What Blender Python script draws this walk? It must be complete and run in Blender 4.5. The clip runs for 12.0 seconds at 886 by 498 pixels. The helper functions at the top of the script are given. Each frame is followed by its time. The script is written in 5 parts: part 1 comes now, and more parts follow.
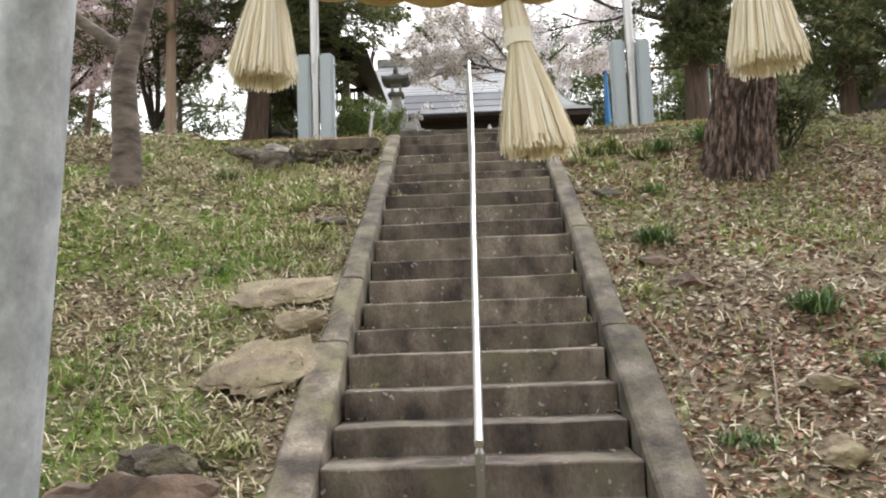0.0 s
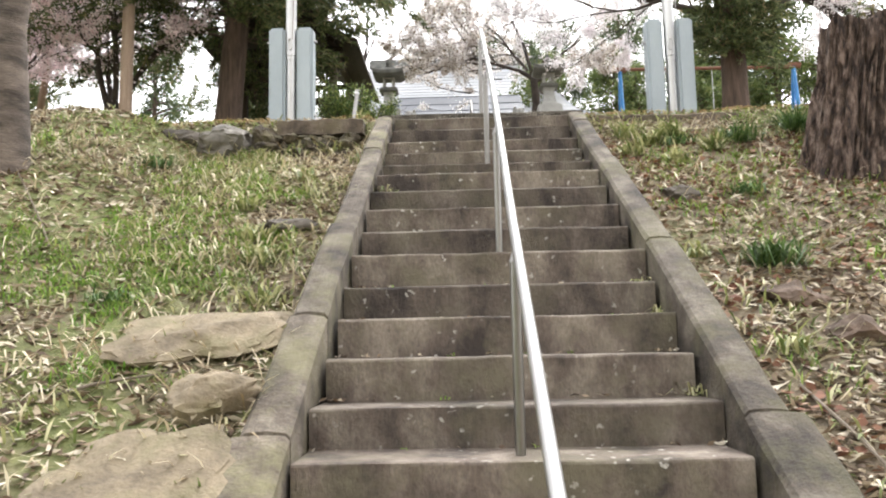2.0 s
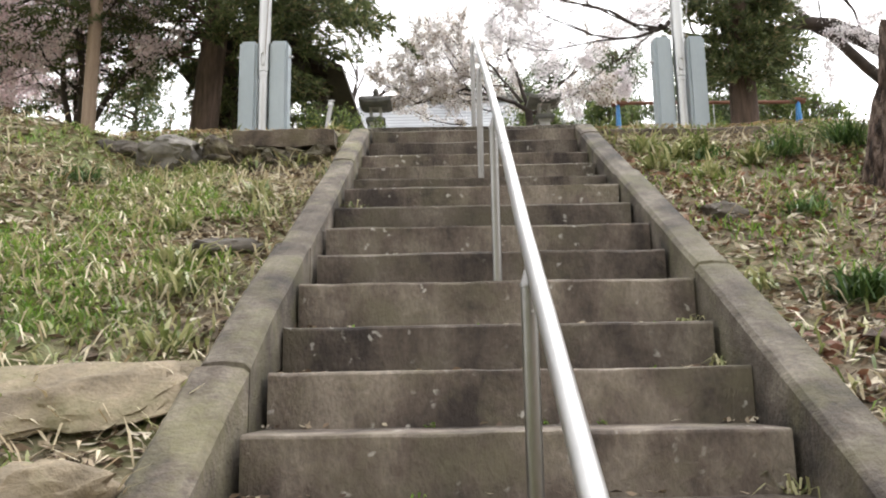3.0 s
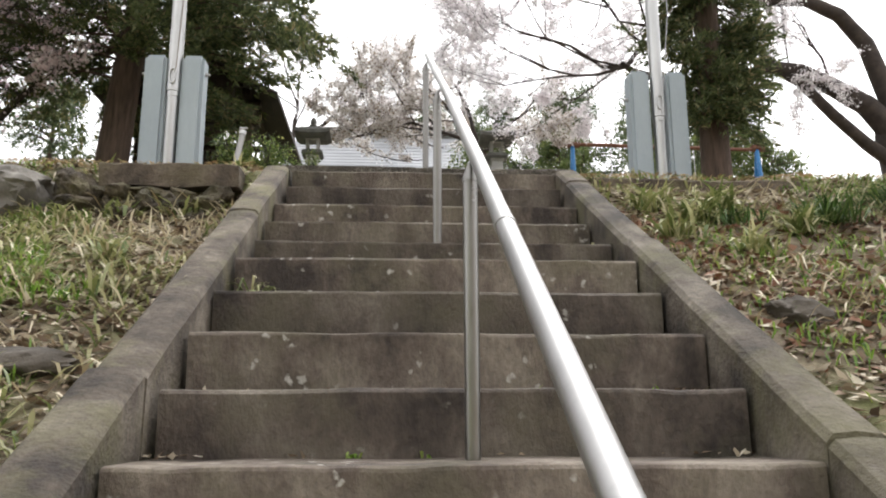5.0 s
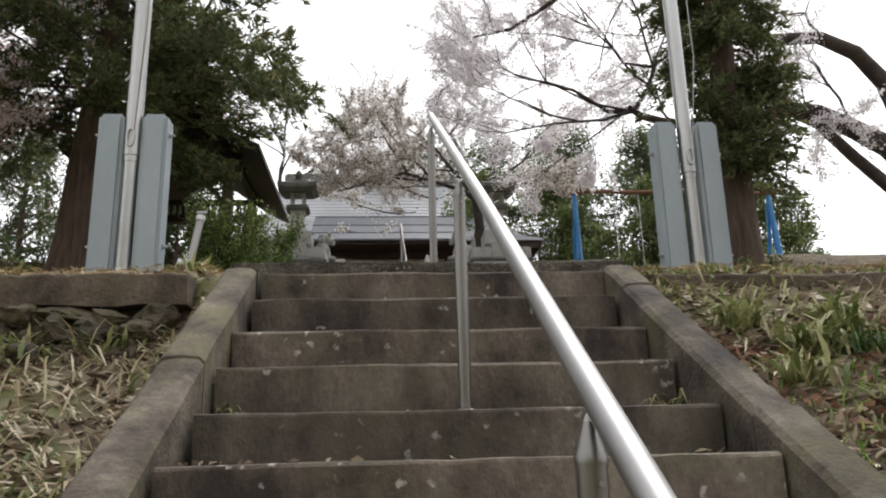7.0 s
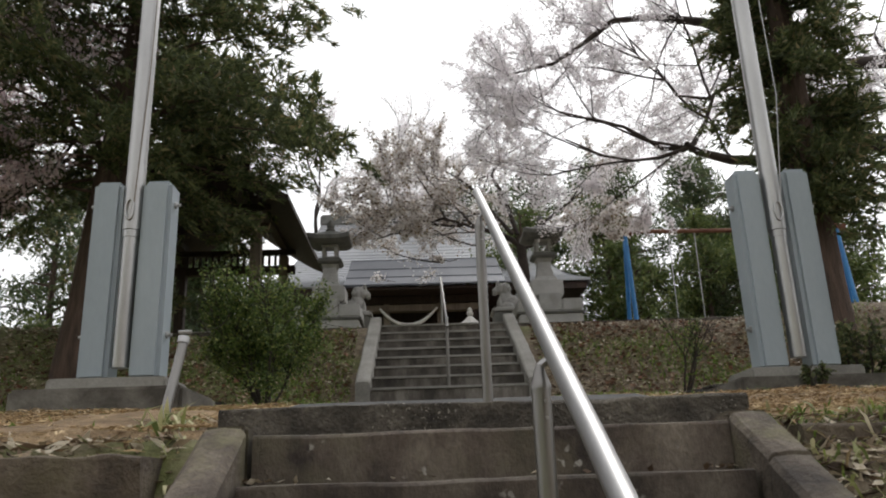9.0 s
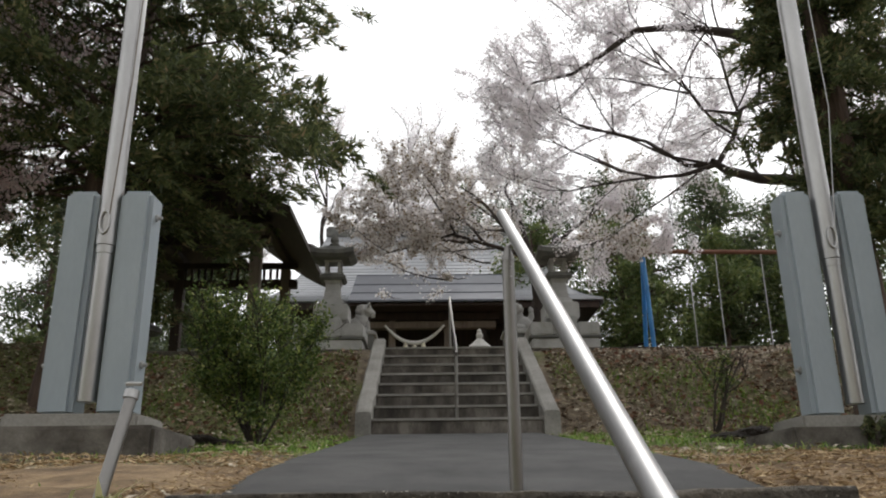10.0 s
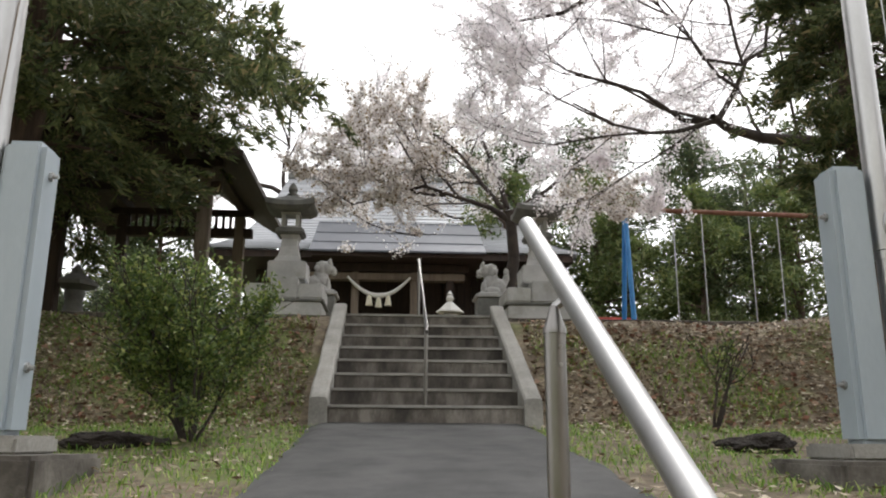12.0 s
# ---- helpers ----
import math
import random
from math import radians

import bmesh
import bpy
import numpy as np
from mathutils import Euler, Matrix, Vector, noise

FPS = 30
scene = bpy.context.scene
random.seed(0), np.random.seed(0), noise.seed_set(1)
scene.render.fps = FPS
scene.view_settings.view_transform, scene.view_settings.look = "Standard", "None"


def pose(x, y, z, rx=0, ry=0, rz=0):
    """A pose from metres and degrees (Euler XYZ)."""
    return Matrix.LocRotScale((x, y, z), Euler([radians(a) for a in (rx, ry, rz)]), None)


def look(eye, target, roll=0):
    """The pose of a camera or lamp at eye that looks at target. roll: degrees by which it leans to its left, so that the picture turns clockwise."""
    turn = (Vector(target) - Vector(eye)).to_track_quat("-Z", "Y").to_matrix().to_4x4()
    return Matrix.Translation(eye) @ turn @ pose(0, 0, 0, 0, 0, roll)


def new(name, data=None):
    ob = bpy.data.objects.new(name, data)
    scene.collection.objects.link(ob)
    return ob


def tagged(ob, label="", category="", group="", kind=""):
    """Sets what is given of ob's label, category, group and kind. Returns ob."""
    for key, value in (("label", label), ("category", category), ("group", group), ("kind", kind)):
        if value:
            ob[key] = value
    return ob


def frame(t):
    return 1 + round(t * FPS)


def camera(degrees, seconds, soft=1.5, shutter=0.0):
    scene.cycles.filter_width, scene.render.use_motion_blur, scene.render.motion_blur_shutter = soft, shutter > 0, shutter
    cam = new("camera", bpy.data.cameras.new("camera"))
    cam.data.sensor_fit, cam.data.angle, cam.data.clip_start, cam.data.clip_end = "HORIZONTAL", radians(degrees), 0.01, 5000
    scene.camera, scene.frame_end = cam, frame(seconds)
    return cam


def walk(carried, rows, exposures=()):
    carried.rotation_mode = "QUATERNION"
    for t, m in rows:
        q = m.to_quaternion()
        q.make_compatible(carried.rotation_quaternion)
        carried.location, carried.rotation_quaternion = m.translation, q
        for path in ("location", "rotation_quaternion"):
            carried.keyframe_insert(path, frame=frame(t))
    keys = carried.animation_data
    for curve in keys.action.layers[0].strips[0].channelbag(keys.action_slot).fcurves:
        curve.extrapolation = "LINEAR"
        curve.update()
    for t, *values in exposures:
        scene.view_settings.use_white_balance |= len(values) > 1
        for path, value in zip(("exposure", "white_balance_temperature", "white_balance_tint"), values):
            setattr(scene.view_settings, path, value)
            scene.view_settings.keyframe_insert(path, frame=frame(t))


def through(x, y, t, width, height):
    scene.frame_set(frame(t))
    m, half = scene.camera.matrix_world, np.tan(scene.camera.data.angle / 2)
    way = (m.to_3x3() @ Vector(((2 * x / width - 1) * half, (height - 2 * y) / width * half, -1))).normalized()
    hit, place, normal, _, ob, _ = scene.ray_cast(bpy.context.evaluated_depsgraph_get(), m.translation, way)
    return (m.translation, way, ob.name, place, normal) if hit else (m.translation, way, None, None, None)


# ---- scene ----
# ---- camera and its walk ----
cam = camera(58.3, 12.0, soft=2.0)
PATH = [
    (0, (0.001, -0.287, 1.172), (-0.073, 1.702, 1.374), -2.1),
    (0.5, (-0.037, 0.307, 1.205), (-0.183, 2.299, 1.308), -1.4),
    (1, (-0.128, 0.897, 1.33), (-0.261, 2.891, 1.416), -0.9),
    (1.5, (-0.143, 1.521, 1.392), (-0.236, 3.517, 1.495), -1.6),
    (2, (-0.205, 2.13, 1.459), (-0.255, 4.116, 1.695), -1.2),
    (2.5, (-0.193, 2.737, 1.474), (-0.21, 4.714, 1.779), -1.1),
    (2.7, (-0.181, 2.996, 1.498), (-0.207, 4.97, 1.818), -0.9),
    (4.3, (-0.223, 4.488, 1.853), (-0.135, 6.446, 2.251), -0.2),
    (4.5, (-0.223, 4.593, 1.954), (-0.085, 6.549, 2.347), -0.2),
    (5, (-0.195, 4.913, 2.102), (-0.071, 6.863, 2.527), -0.2),
    (5.5, (-0.197, 5.193, 2.258), (-0.086, 7.143, 2.688), 0.4),
    (6, (-0.217, 5.49, 2.437), (-0.042, 7.425, 2.911), -0.3),
    (6.5, (-0.215, 5.767, 2.607), (-0.137, 7.703, 3.104), -1.1),
    (7, (-0.25, 6.042, 2.794), (-0.102, 7.968, 3.312), -1.5),
    (7.5, (-0.265, 6.281, 2.974), (-0.181, 8.199, 3.535), -2.0),
    (9.3, (-0.225, 7.243, 3.579), (-0.174, 9.153, 4.171), -2.0),
    (9.5, (-0.258, 7.411, 3.621), (-0.161, 9.318, 4.216), -1.1),
    (10, (-0.245, 7.708, 3.818), (-0.212, 9.609, 4.439), -0.7),
    (10.5, (-0.283, 8.004, 3.958), (-0.255, 9.904, 4.582), -0.2),
    (11, (-0.245, 8.281, 4.122), (-0.164, 10.198, 4.686), -0.2),
    (11.5, (-0.268, 8.59, 4.266), (-0.233, 10.516, 4.806), 0.0),
    (12, (-0.288, 8.826, 4.428), (-0.167, 10.765, 4.904), 0.3),
]
walk(cam, [(t, look(eye, target, roll)) for t, eye, target, roll in PATH], exposures=[(0.0,1.42),(0.5,1.63),(1.5,1.95),(2.5,1.64),(5.0,1.22),(7.0,0.67),(9.5,0.31),(10.5,0.31),(12.0,0.96)])

# ---- world and sun: bright overcast ----
world = bpy.data.worlds.new("world")
scene.world = world
world.use_nodes = True
wn = world.node_tree
sky = wn.nodes.new("ShaderNodeTexSky")
sky.sky_type = "NISHITA"
sky.sun_disc = False
sky.sun_elevation, sky.sun_rotation = radians(52), radians(25)
sky.air_density, sky.dust_density, sky.ozone_density = 1.0, 3.0, 1.0
grey = wn.nodes.new("ShaderNodeHueSaturation")
grey.inputs["Saturation"].default_value = 0.12
wn.links.new(sky.outputs[0], grey.inputs["Color"])
haze = wn.nodes.new("ShaderNodeMix")
haze.data_type = "RGBA"
haze.inputs[0].default_value = 0.6
haze.inputs[7].default_value = (7.0, 7.0, 7.1, 1)
wn.links.new(grey.outputs[0], haze.inputs[6])
wn.links.new(haze.outputs[2], wn.nodes["Background"].inputs[0])
wn.nodes["Background"].inputs[1].default_value = 0.15
sun = new("sun", bpy.data.lights.new("sun", "SUN"))
sun.data.energy, sun.data.angle, sun.data.color = 0.9, radians(25), (1.0, 0.98, 0.95)
sun.matrix_world = look((0, 0, 30), (0 - 30 * math.cos(radians(52)) * math.sin(radians(25)), -30 * math.cos(radians(52)) * math.cos(radians(25)), 30 - 30 * math.sin(radians(52))))


# ---- materials ----
def ramp(nt, fac, stops):
    r = nt.nodes.new("ShaderNodeValToRGB")
    e = r.color_ramp.elements
    while len(e) < len(stops):
        e.new(0.5)
    for el, (p, c) in zip(e, stops):
        el.position, el.color = p, (*c, 1)
    nt.links.new(fac, r.inputs[0])
    return r.outputs[0]


def noise_tex(nt, scale, detail=4, rough=0.6, stretch=None, coord="Object"):
    tc = nt.nodes.new("ShaderNodeTexCoord")
    n = nt.nodes.new("ShaderNodeTexNoise")
    n.inputs["Scale"].default_value, n.inputs["Detail"].default_value, n.inputs["Roughness"].default_value = scale, detail, rough
    if stretch:
        mp = nt.nodes.new("ShaderNodeMapping")
        mp.inputs["Scale"].default_value = stretch
        nt.links.new(tc.outputs[coord], mp.inputs[0])
        nt.links.new(mp.outputs[0], n.inputs["Vector"])
    else:
        nt.links.new(tc.outputs[coord], n.inputs["Vector"])
    return n.outputs[0]


def mix(nt, fac, a, b, mode="MIX"):
    m = nt.nodes.new("ShaderNodeMix")
    m.data_type, m.blend_type = "RGBA", mode
    for sock, v in ((m.inputs[0], fac), (m.inputs[6], a), (m.inputs[7], b)):
        if isinstance(v, bpy.types.NodeSocket):
            nt.links.new(v, sock)
        else:
            sock.default_value = v if isinstance(v, float) else (*v, 1)
    return m.outputs[2]


def material(name, stops, scale=3.0, fine=40.0, rough=0.8, metal=0.0, bump=0.3, dist=0.01, stretch=None, vary=0.0, spots=None, moss=None, grain=0.55):
    """Two scales of noise over a colour ramp, with bump; spots: pale lichen; moss: a second colour in patches."""
    m = bpy.data.materials.new(name)
    m.use_nodes = True
    nt = m.node_tree
    b = nt.nodes["Principled BSDF"]
    big = noise_tex(nt, scale, 5, 0.6, stretch)
    small = noise_tex(nt, fine, 4, 0.65, stretch)
    col = ramp(nt, big, stops)
    col = mix(nt, grain, col, ramp(nt, small, [(0.3, (0.45, 0.45, 0.45)), (0.7, (1.0, 1.0, 1.0))]), "MULTIPLY")
    if moss:
        col = mix(nt, ramp(nt, noise_tex(nt, scale * 0.6 + 0.4, 5, 0.7), [(0.48, (0, 0, 0)), (0.66, (0.8, 0.8, 0.8))]), col, moss)
    if spots:
        tc = nt.nodes.new("ShaderNodeTexCoord")
        v = nt.nodes.new("ShaderNodeTexVoronoi")
        v.inputs["Scale"].default_value = spots[1]
        warp = nt.nodes.new("ShaderNodeTexNoise")
        warp.inputs["Scale"].default_value, warp.inputs["Detail"].default_value = 22.0, 3.0
        nt.links.new(tc.outputs["Object"], warp.inputs["Vector"])
        shift = nt.nodes.new("ShaderNodeVectorMath")
        shift.operation = "MULTIPLY_ADD"
        shift.inputs[1].default_value = (0.07, 0.07, 0.07)
        nt.links.new(warp.outputs["Color"], shift.inputs[0])
        nt.links.new(tc.outputs["Object"], shift.inputs[2])
        nt.links.new(shift.outputs[0], v.inputs["Vector"])
        near = ramp(nt, v.outputs["Distance"], [(0.15, (1, 1, 1)), (0.24, (0, 0, 0))])
        patch = ramp(nt, noise_tex(nt, 2.6, 4, 0.7), [(0.51, (0, 0, 0)), (0.58, (0.85, 0.85, 0.85))])
        col = mix(nt, mix(nt, 1.0, near, patch, "MULTIPLY"), col, spots[0])
    if vary:
        info = nt.nodes.new("ShaderNodeObjectInfo")
        col = mix(nt, 1.0, col, ramp(nt, info.outputs["Random"], [(0.0, (1 - vary,) * 3), (1.0, (1, 1, 1))]), "MULTIPLY")
    nt.links.new(col, b.inputs["Base Color"])
    rr = nt.nodes.new("ShaderNodeMapRange")
    rr.inputs[3].default_value, rr.inputs[4].default_value = max(rough - 0.12, 0.03), min(rough + 0.12, 1)
    nt.links.new(small, rr.inputs[0])
    nt.links.new(rr.outputs[0], b.inputs["Roughness"])
    b.inputs["Metallic"].default_value = metal
    if bump:
        bp = nt.nodes.new("ShaderNodeBump")
        bp.inputs["Strength"].default_value, bp.inputs["Distance"].default_value = bump, dist
        nt.links.new(small, bp.inputs["Height"])
        nt.links.new(bp.outputs[0], b.inputs["Normal"])
    return m


def leaf_material(name, stops, rough=0.6, through=0.35, patchy=0.6):
    """Leaves and blades: the colour varies from piece to piece, and light comes through."""
    m = bpy.data.materials.new(name)
    m.use_nodes = True
    nt = m.node_tree
    b = nt.nodes["Principled BSDF"]
    geo = nt.nodes.new("ShaderNodeNewGeometry")
    col = ramp(nt, geo.outputs["Random Per Island"], stops)
    col = mix(nt, patchy, col, ramp(nt, noise_tex(nt, 0.9, 3), [(0.3, (0.5, 0.5, 0.5)), (0.7, (1, 1, 1))]), "MULTIPLY")
    nt.links.new(col, b.inputs["Base Color"])
    b.inputs["Roughness"].default_value = rough
    tr = nt.nodes.new("ShaderNodeBsdfTranslucent")
    nt.links.new(col, tr.inputs["Color"])
    ms = nt.nodes.new("ShaderNodeMixShader")
    ms.inputs[0].default_value = through
    nt.links.new(b.outputs[0], ms.inputs[1])
    nt.links.new(tr.outputs[0], ms.inputs[2])
    nt.links.new(ms.outputs[0], nt.nodes["Material Output"].inputs[0])
    return m


M_STEP = material("worn_stone", [(0.36, (0.054, 0.041, 0.034)), (0.5, (0.168, 0.131, 0.105)), (0.65, (0.31, 0.26, 0.208))], 3.4, 52, 0.9, bump=0.8, dist=0.014, stretch=(1.0, 1.0, 0.6), vary=0.5, spots=((0.50, 0.47, 0.42), 15.0), moss=(0.155, 0.135, 0.09), grain=0.72)
M_KERB = material("kerb_stone", [(0.37, (0.056, 0.043, 0.034)), (0.5, (0.152, 0.122, 0.094)), (0.66, (0.34, 0.29, 0.23))], 3.2, 48, 0.9, bump=0.8, dist=0.014, vary=0.45, moss=(0.17, 0.155, 0.08), grain=0.8)
M_CONC = material("weathered_concrete", [(0.3, (0.22, 0.21, 0.19)), (0.7, (0.40, 0.385, 0.35))], 2.0, 40, 0.9, bump=0.4, vary=0.15)
M_DARKCONC = material("stained_concrete", [(0.34, (0.045, 0.038, 0.030)), (0.5, (0.11, 0.095, 0.076)), (0.66, (0.24, 0.21, 0.17))], 4.5, 46, 0.95, bump=1.0, dist=0.03, vary=0.15, spots=((0.40, 0.37, 0.31), 48.0), grain=0.85)
M_STEPCONC = material("mottled_dark_concrete", [(0.33, (0.10, 0.088, 0.074)), (0.5, (0.21, 0.19, 0.165)), (0.68, (0.34, 0.315, 0.28))], 3.6, 40, 0.9, bump=0.5, vary=0.35)
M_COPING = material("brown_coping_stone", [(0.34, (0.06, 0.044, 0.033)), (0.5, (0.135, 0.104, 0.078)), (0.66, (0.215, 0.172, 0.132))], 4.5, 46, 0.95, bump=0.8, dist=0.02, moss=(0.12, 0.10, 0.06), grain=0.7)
# riser colour carries the shade under light from above, besides its streaks
M_RISER = material("shaded_streaked_riser_concrete", [(0.36, (0.05, 0.043, 0.036)), (0.5, (0.12, 0.105, 0.088)), (0.66, (0.26, 0.235, 0.205))], 2.2, 40, 0.9, bump=0.5, stretch=(2.0, 2.0, 0.8), vary=0.5)
M_GRANITE = material("grey_granite", [(0.3, (0.44, 0.435, 0.43)), (0.7, (0.62, 0.615, 0.60))], 3.0, 90, 0.8, bump=0.3, vary=0.12, moss=(0.30, 0.30, 0.26))
M_DARKGRANITE = material("aged_granite", [(0.3, (0.12, 0.12, 0.115)), (0.7, (0.26, 0.26, 0.24))], 4.0, 60, 0.85, bump=0.4, vary=0.12)
M_ROCK = material("field_stone", [(0.3, (0.15, 0.118, 0.08)), (0.5, (0.29, 0.23, 0.155)), (0.7, (0.43, 0.35, 0.235))], 4.2, 40, 0.95, bump=0.7, dist=0.02, vary=0.3, moss=(0.19, 0.17, 0.09))
M_REDROCK = material("reddish_field_stone", [(0.34, (0.05, 0.033, 0.024)), (0.66, (0.17, 0.115, 0.082))], 4.0, 24, 0.95, bump=0.8, dist=0.02)
M_DARKROCK = material("dark_field_stone", [(0.3, (0.05, 0.042, 0.035)), (0.7, (0.16, 0.135, 0.11))], 3.5, 24, 0.95, bump=0.8, dist=0.02, vary=0.3)
M_WALLSTONE = material("earthy_wall_stone", [(0.34, (0.045, 0.034, 0.025)), (0.5, (0.125, 0.098, 0.07)), (0.66, (0.25, 0.20, 0.14))], 6.0, 40, 0.95, bump=1.0, dist=0.03, vary=0.4, moss=(0.12, 0.11, 0.05), grain=0.8)
M_ASPHALT = material("old_asphalt", [(0.35, (0.030, 0.0295, 0.029)), (0.65, (0.076, 0.074, 0.072))], 2.2, 120, 0.85, bump=0.4, dist=0.004)
M_STEEL = material("stainless_steel", [(0.3, (0.38, 0.375, 0.37)), (0.7, (0.50, 0.495, 0.485))], 3.0, 90, 0.40, 1.0, 0.06, 0.001, stretch=(1, 1, 0.3), grain=0.16)
# steel darkened in its colour, in place of dark trees it would mirror
M_POST = material("dark_reflection_steel", [(0.3, (0.20, 0.19, 0.18)), (0.7, (0.30, 0.29, 0.275))], 3.0, 60, 0.38, 1.0, 0.05, 0.002, stretch=(1, 1, 0.3), grain=0.2)
M_PAINT = material("grey_blue_paint", [(0.3, (0.30, 0.35, 0.385)), (0.7, (0.36, 0.41, 0.445))], 2.0, 30, 0.45, bump=0.08, dist=0.003, stretch=(1, 1, 0.4), grain=0.12)
M_TORII = material("painted_pipe", [(0.34, (0.21, 0.225, 0.235)), (0.5, (0.30, 0.32, 0.335)), (0.66, (0.40, 0.42, 0.435))], 9.0, 60, 0.5, bump=0.3, dist=0.004, stretch=(1, 1, 0.7), grain=0.35)
M_BLUE = material("blue_paint", [(0.3, (0.02, 0.16, 0.42)), (0.7, (0.04, 0.24, 0.55))], 4.0, 40, 0.45, bump=0.1, grain=0.12)
M_RUST = material("rusty_brown_paint", [(0.3, (0.14, 0.05, 0.03)), (0.7, (0.26, 0.13, 0.08))], 6.0, 50, 0.8, bump=0.3)
M_RED = material("red_sheet_roof", [(0.3, (0.34, 0.06, 0.05)), (0.7, (0.46, 0.10, 0.08))], 2.0, 30, 0.6, bump=0.1)
M_DARKWOOD = material("dark_timber", [(0.3, (0.022, 0.013, 0.009)), (0.7, (0.06, 0.034, 0.024))], 2.0, 24, 0.75, bump=0.3, stretch=(6, 6, 0.6), vary=0.2)
M_GREYWOOD = material("weathered_timber", [(0.3, (0.16, 0.125, 0.095)), (0.7, (0.27, 0.22, 0.17))], 2.0, 24, 0.85, bump=0.4, stretch=(6, 6, 0.6), vary=0.2)
M_POLEWOOD = material("pole_timber", [(0.3, (0.26, 0.18, 0.13)), (0.7, (0.38, 0.28, 0.21))], 2.0, 20, 0.85, bump=0.3, stretch=(6, 6, 0.4))
M_ROOF = material("grey_metal_roof", [(0.3, (0.37, 0.38, 0.40)), (0.7, (0.48, 0.49, 0.51))], 0.6, 20, 0.45, bump=0.15, vary=0.18, grain=0.12)
M_PORCHROOF = material("dark_slate_roof", [(0.3, (0.075, 0.08, 0.095)), (0.7, (0.125, 0.132, 0.152))], 0.8, 20, 0.6, bump=0.15, vary=0.12, grain=0.12)
M_BARK = material("cedar_bark", [(0.3, (0.055, 0.036, 0.027)), (0.7, (0.15, 0.10, 0.075))], 5.0, 18, 0.95, bump=1.0, dist=0.03, stretch=(3, 3, 0.35))
M_STUMP = material("stump_bark", [(0.38, (0.028, 0.016, 0.012)), (0.5, (0.12, 0.075, 0.055)), (0.64, (0.30, 0.22, 0.18))], 13.0, 44, 0.95, bump=1.0, dist=0.05, stretch=(1.7, 1.7, 0.5), grain=0.8)
M_CHERRYBARK = material("cherry_bark", [(0.35, (0.05, 0.038, 0.03)), (0.65, (0.19, 0.15, 0.125))], 4.0, 22, 0.9, bump=0.8, dist=0.02, stretch=(0.8, 0.8, 2.5))
M_DARKBARK = material("dark_branch_bark", [(0.3, (0.03, 0.023, 0.02)), (0.7, (0.085, 0.065, 0.055))], 4.0, 22, 0.9, bump=0.7, dist=0.02)
M_STRAW = leaf_material("rice_straw", [(0.0, (0.56, 0.45, 0.28)), (0.2, (0.80, 0.72, 0.53)), (0.7, (0.88, 0.83, 0.69)), (1.0, (0.92, 0.89, 0.79))], 0.7, 0.35, 0.1)
M_ROPE = material("straw_rope", [(0.3, (0.46, 0.32, 0.13)), (0.7, (0.68, 0.52, 0.26))], 6.0, 60, 0.85, bump=0.6, stretch=(1, 6, 6))
M_WHITE = material("white_paper", [(0.3, (0.66, 0.65, 0.62)), (0.7, (0.8, 0.79, 0.76))], 3.0, 30, 0.85, bump=0.05, grain=0.12)
M_SOILHEAP = material("black_soil", [(0.3, (0.018, 0.014, 0.011)), (0.7, (0.05, 0.038, 0.03))], 8.0, 40, 1.0, bump=1.0, dist=0.03)
M_FRESHWOOD = material("rotten_red_wood", [(0.3, (0.24, 0.075, 0.03)), (0.7, (0.42, 0.16, 0.07))], 8.0, 40, 0.95, bump=0.8, dist=0.02, stretch=(1, 5, 5))

L_CEDAR = leaf_material("cedar_sprays", [(0.0, (0.05, 0.07, 0.03)), (0.5, (0.115, 0.145, 0.058)), (0.85, (0.20, 0.22, 0.088)), (1.0, (0.34, 0.26, 0.14))], 0.6, 0.5)
L_PINE = leaf_material("pine_needles", [(0.0, (0.05, 0.075, 0.035)), (0.6, (0.10, 0.14, 0.06)), (1.0, (0.19, 0.21, 0.10))], 0.6, 0.4)
L_BAMBOO = leaf_material("bamboo_leaves", [(0.0, (0.07, 0.11, 0.03)), (0.6, (0.15, 0.20, 0.06)), (1.0, (0.26, 0.29, 0.10))], 0.5, 0.4)
L_BLOSSOM = leaf_material("cherry_blossom", [(0.0, (0.86, 0.80, 0.825)), (0.5, (0.92, 0.885, 0.90)), (1.0, (0.95, 0.94, 0.945))], 0.7, 0.6, 0.0)
L_BLOSSOMLEAF = leaf_material("blossom_with_young_leaves", [(0.0, (0.14, 0.11, 0.05)), (0.22, (0.30, 0.22, 0.12)), (0.28, (0.80, 0.75, 0.73)), (1.0, (0.91, 0.88, 0.87))], 0.7, 0.55, 0.05)
L_PINK = leaf_material("pink_blossom", [(0.0, (0.76, 0.58, 0.62)), (0.5, (0.87, 0.73, 0.755)), (1.0, (0.93, 0.86, 0.87))], 0.7, 0.55, 0.1)
L_BUSH = leaf_material("evergreen_leaves", [(0.0, (0.04, 0.075, 0.018)), (0.5, (0.125, 0.19, 0.045)), (0.85, (0.24, 0.30, 0.075)), (1.0, (0.40, 0.42, 0.12))], 0.5, 0.4, 0.5)
L_GRASS = leaf_material("grass_blades", [(0.0, (0.09, 0.19, 0.025)), (0.6, (0.20, 0.34, 0.05)), (1.0, (0.40, 0.47, 0.13))], 0.6, 0.4, 0.3)
L_DARKGRASS = leaf_material("dark_tuft_blades", [(0.0, (0.04, 0.08, 0.022)), (0.6, (0.09, 0.17, 0.045)), (1.0, (0.19, 0.28, 0.08))], 0.5, 0.3)
